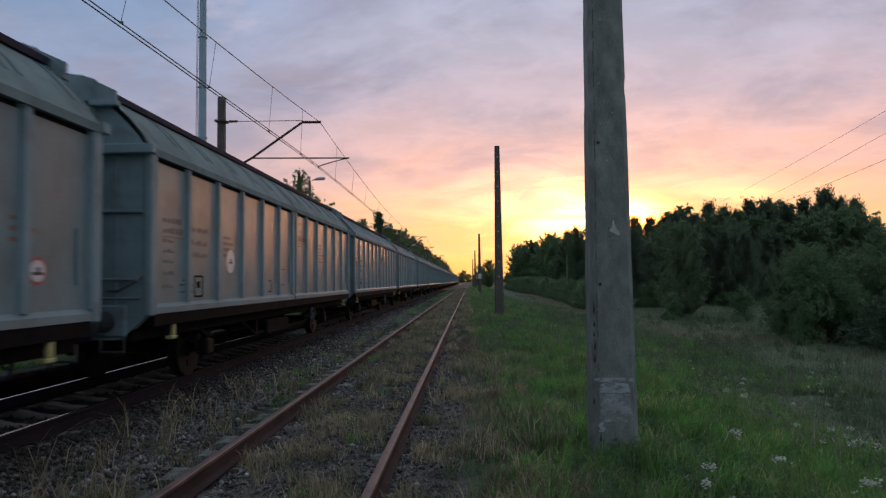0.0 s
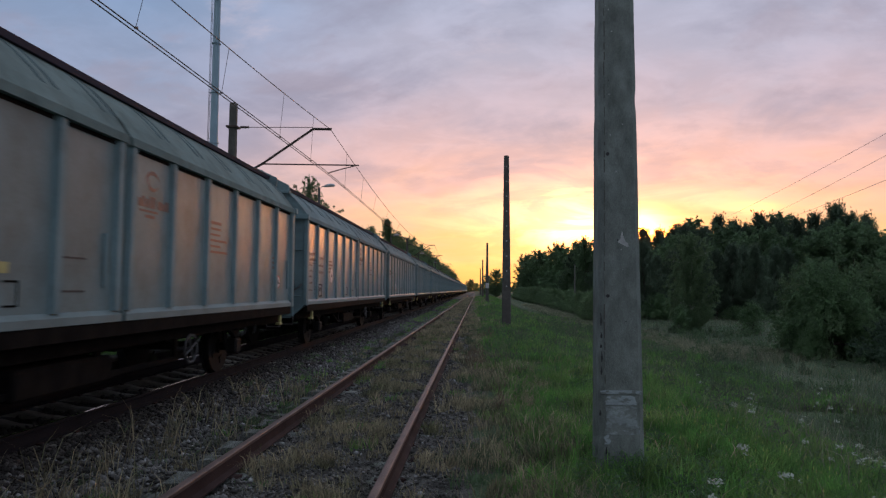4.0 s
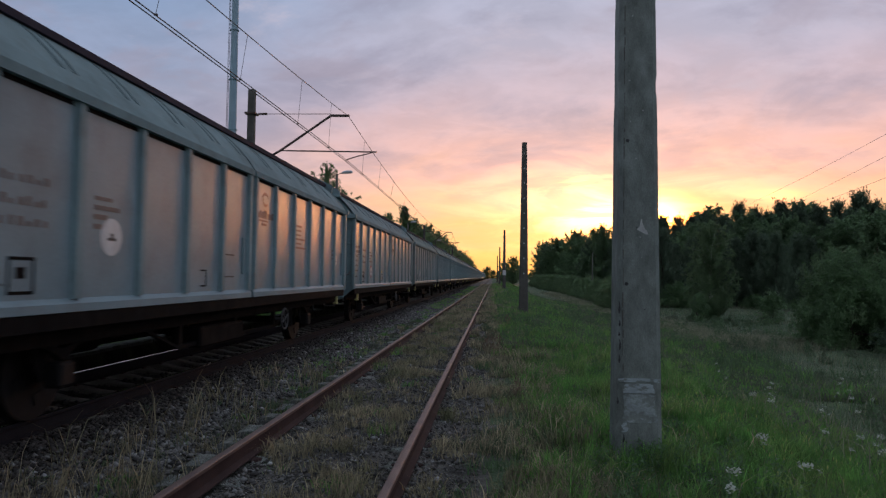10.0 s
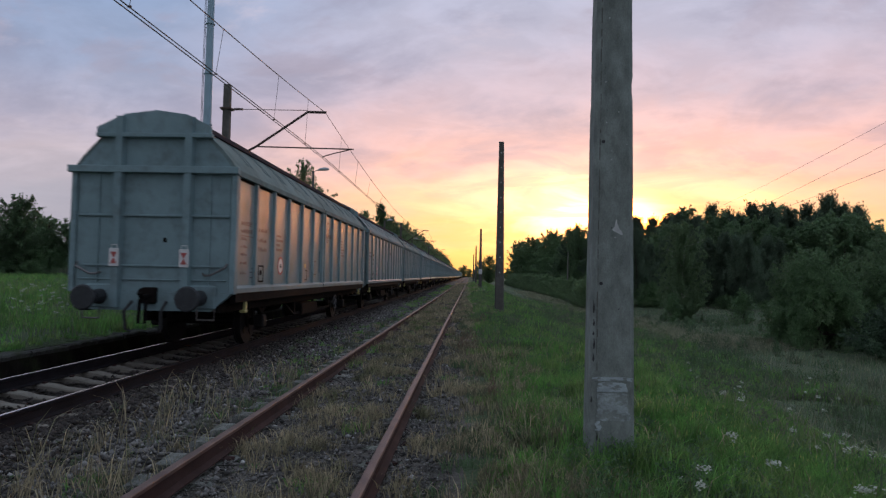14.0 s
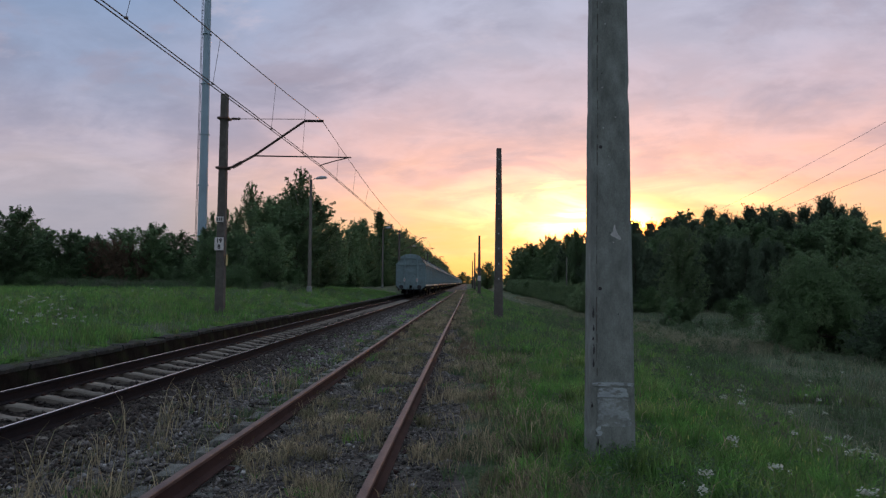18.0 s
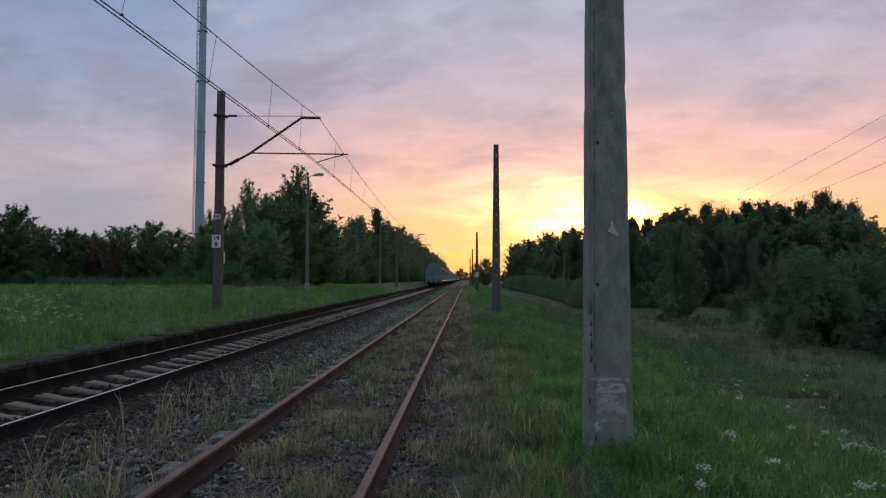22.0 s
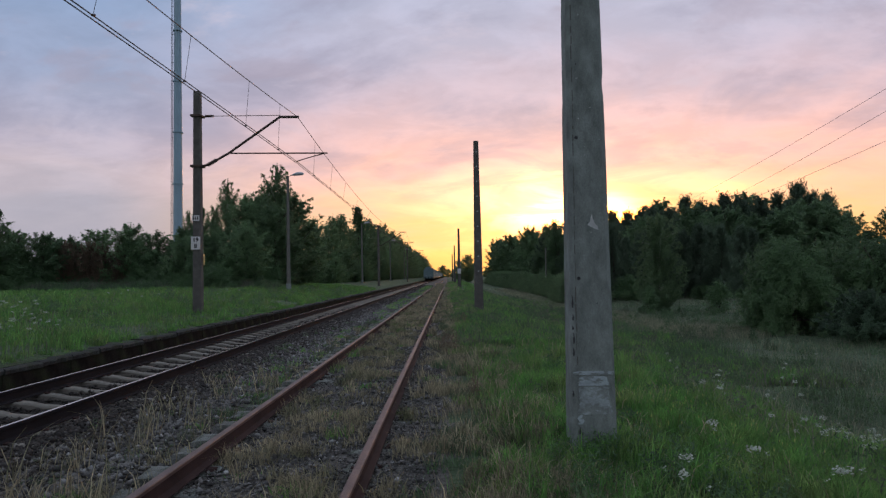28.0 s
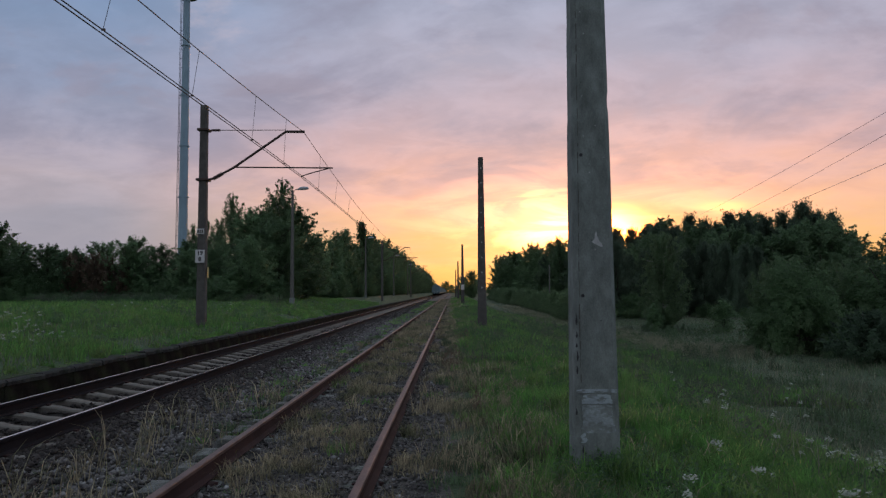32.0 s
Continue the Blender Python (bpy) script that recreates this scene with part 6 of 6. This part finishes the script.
    blades("row_foot_weeds", x, y, np.repeat(r.uniform(0.4, 1.1, 420), 60) * r.uniform(0.5, 1.1, n), r.uniform(0.03, 0.06, n), r.uniform(0.2, 0.9, n), M["weed"], "tall dull weeds at the foot of the shrub row", "weeds", 74)


meadow()


def weeds():
    """Low leafy weed clumps that break up the grass."""
    r = np.random.default_rng(33)

    def clumps(name, cx, cy, rad, high, per, size, mat, label):
        n = len(cx)
        k = np.repeat(np.arange(n), per)
        m = len(k)
        d = r.normal(size=(m, 3))
        d /= np.linalg.norm(d, axis=1)[:, None]
        d[:, 2] = np.abs(d[:, 2])
        q = r.random(m)[:, None] ** 0.45
        rr = rad[k][:, None]
        c = np.stack([cx[k], cy[k], height(cx, cy)[k]], 1) + d * q * np.concatenate([rr, rr, high[k][:, None]], 1)
        a = r.normal(size=(m, 3)) + np.array([0, 0, 0.6])
        a /= np.linalg.norm(a, axis=1)[:, None]
        b = np.cross(a, r.normal(size=(m, 3)))
        b /= np.linalg.norm(b, axis=1)[:, None]
        s = (size * (1 + cy / 25))[k][:, None] * r.uniform(0.5, 1.3, m)[:, None]
        v = np.stack([c + a * s, c - a * s * 0.6 + b * s * 0.45, c - a * s * 0.6 - b * s * 0.45], 1).reshape(-1, 3)
        o = d + np.array([0, -0.2, 0.7]) + r.normal(size=(m, 3)) * 0.2
        o /= np.linalg.norm(o, axis=1)[:, None]
        tagged(bulk(name, v, np.arange(3 * m).reshape(-1, 3), mat, outward=np.repeat(o, 3, axis=0)), label, "weeds", kind="stuff")

    def spread(n, x0, x1, y0, y1, p=1.4):
        return r.uniform(x0, x1, n), y0 + (y1 - y0) * r.random(n) ** p

    x, y = spread(420, 3.0, 22, 4, 45)
    clumps("meadow_weeds", x, y, r.uniform(0.12, 0.5, 420), r.uniform(0.25, 0.65, 420), 130, 0.026, M["weed"], "grey-green weed clumps in the rough meadow")
    x, y = spread(260, 0.9, 4.2, 2.5, 30)
    clumps("verge_weeds", x, y, r.uniform(0.07, 0.22, 260), r.uniform(0.10, 0.26, 260), 90, 0.018, M["leaf"], "leafy green weeds in the verge")
    x, y = np.concatenate([r.uniform(0.8, 2.3, 46), r.uniform(0.95, 1.7, 14)]), np.concatenate([r.uniform(4.1, 5.7, 46), r.uniform(5.75, 5.95, 14)])
    clumps("verge_weeds", x, y, r.uniform(0.08, 0.2, 60), r.uniform(0.14, 0.30, 60), 110, 0.016, M["leaf"], "dark leafy plants round the mast's foot")
    x, y = spread(300, -17, -7.7, 7, 60)
    clumps("platform_weeds", x, y, r.uniform(0.10, 0.4, 300), r.uniform(0.15, 0.45, 300), 90, 0.024, M["leaf"], "leafy weeds on the old platform")
    x, y = spread(170, -4.1, -2.4, 2.6, 26)
    clumps("ballast_weeds", x, y, r.uniform(0.04, 0.14, 170), r.uniform(0.05, 0.18, 170), 60, 0.013, M["weed"], "small weeds in the ballast")
    x, y = np.array([-0.05, 0.05, 0.0, 0.35, 0.5]), np.array([15.0, 15.4, 14.6, 9.2, 22.0])
    clumps("dock_weeds", x, y, np.array([0.28, 0.24, 0.22, 0.1, 0.25]), np.array([0.5, 0.45, 0.4, 0.3, 0.45]), 200, 0.02, M["rustleaf"], "reddish seeding dock plants beside the siding")
    # tan strip of dry grass before the hedge and the bushes
    n = 26000
    t = r.random(n)
    x = np.interp(t, [0, 0.35, 0.6, 0.8, 1], [8.0, 8.6, 10.0, 10.2, 13.4]) + r.normal(size=n) * 0.7
    y = np.interp(t, [0, 0.35, 0.6, 0.8, 1], [95, 50, 38, 29, 30]) + r.normal(size=n) * 1.2
    blades("dry_strip_grass", x, y, r.uniform(0.2, 0.45, n), r.uniform(0.012, 0.024, n), r.uniform(0.3, 0.9, n), M["dry"], "strip of tan dry grass before the hedge", "grass", 41)


weeds()


def flowers():
    rng = np.random.default_rng(21)
    quads, stems = [], []

    def umbel(x, y, h, r, n):
        z = float(height(x, y)) + h
        stems.append((x, y, h))
        for _ in range(n):
            a, q = rng.random() * 6.283, r * rng.random() ** 0.5
            c = np.array([x + math.cos(a) * q, y + math.sin(a) * q, z + rng.normal() * 0.012 - q * q * 2])
            s = r * rng.uniform(0.16, 0.30)
            u, w = np.array([s, 0, s * rng.normal() * 0.4]), np.array([0, s, s * rng.normal() * 0.4])
            quads.extend([c - u, c + w, c + u, c - w])

    # single umbels on the bank, one dense clump, a few clumps by the platform
    for x, y in ((1.68, 4.81), (1.55, 4.48), (2.13, 4.75), (2.43, 4.25), (2.48, 4.27), (2.32, 5.96), (4.76, 8.63), (4.84, 10.28), (4.43, 8.45), (4.59, 8.03), (4.49, 7.65), (5.89, 11.3), (5.11, 12.8), (4.57, 13.5), (5.54, 17.0), (8.0, 16.0), (7.39, 13.65), (6.92, 14.0), (3.17, 8.4), (3.44, 8.56), (5.61, 13.93), (4.82, 14.62), (6.59, 12.86), (7.68, 15.46), (9.92, 18.15)):
        umbel(x, y, 0.35, rng.uniform(0.035, 0.05), 40)
        umbel(x + rng.normal() * 0.12, y + rng.normal() * 0.12, rng.uniform(0.26, 0.36), rng.uniform(0.018, 0.03), 14)
    for _ in range(20):
        umbel(rng.uniform(3.35, 4.5), rng.uniform(6.3, 7.4), rng.uniform(0.28, 0.45), rng.uniform(0.018, 0.045), 22)
    for cx, cy, k in ((5.0, 9.8, 5), (6.2, 12.5, 5), (8.5, 15.5, 5)):
        for _ in range(k):
            umbel(cx + rng.normal() * 0.6, cy + rng.normal() * 0.8, rng.uniform(0.3, 0.45), rng.uniform(0.02, 0.035), 16)
    for cx, cy, k in ((-8.5, 13.0, 12), (-8.9, 14.5, 12), (-10.8, 16.5, 14), (-9.8, 15.2, 8), (-11.6, 25, 6), (-10.5, 33, 8)):
        for _ in range(k):
            umbel(cx + rng.normal() * 0.4, cy + rng.normal() * 0.6, rng.uniform(0.34, 0.52), rng.uniform(0.03, 0.055), 26)
    f = np.arange(len(quads)).reshape(-1, 4)
    tagged(bulk("wild_flowers", np.array(quads), f, M["flower"]), "white umbel flowers scattered in the grass", "flowers", kind="stuff")
    s = np.array(stems)
    blades("flower_stems", s[:, 0], s[:, 1], s[:, 2], np.full(len(s), 0.008), np.full(len(s), 0.02), M["grass"], "thin green flower stems", "stems", 31)
    n = 330
    x, y = rng.uniform(1.75, 3.2, n), rng.uniform(5.4, 8.6, n)
    k = patchy(rng, x, y, 2.6, 0.35)
    x, y = x[k], y[k]
    z = height(x, y) + rng.uniform(0.12, 0.32, len(x))
    c = np.stack([x, y, z], 1)
    s = rng.uniform(0.003, 0.006, (len(x), 1))
    v = np.stack([c + (-1, 0, 0) * s, c + (0, 0, -4) * s, c + (1, 0, 0) * s, c + (0, 0, 4) * s], 1).reshape(-1, 3)
    tagged(bulk("yellow_flowers", v, np.arange(len(v)).reshape(-1, 4), M["flower_y"]), "small yellow flower spikes in the verge", "flowers", kind="stuff")


flowers()


# ---------------------------------------------------------------- what moves
SPEED, REAR_AT_14 = 13.5, 11.40


def motions():
    for i, w in enumerate(TRAIN):
        rows = [(t, pose(MAIN_X, REAR_AT_14 + SPEED * (t - 14) + i * PITCH, 0)) for t in (0.0, 8.0, 16.0, 24.0, 32.0)]
        walk(w, rows)
    # the wheels of the wagons that pass close by
    step = math.degrees(SPEED / 0.46) / FPS
    for w in TRAIN[:14]:
        for c in w.children:
            if c.name.startswith("wheelset"):
                y = c.location.y
                walk(c, [(k / FPS, pose(0, y, 0.46, -step * k, 0, 0)) for k in range(int(32 * FPS) + 1)])


motions()
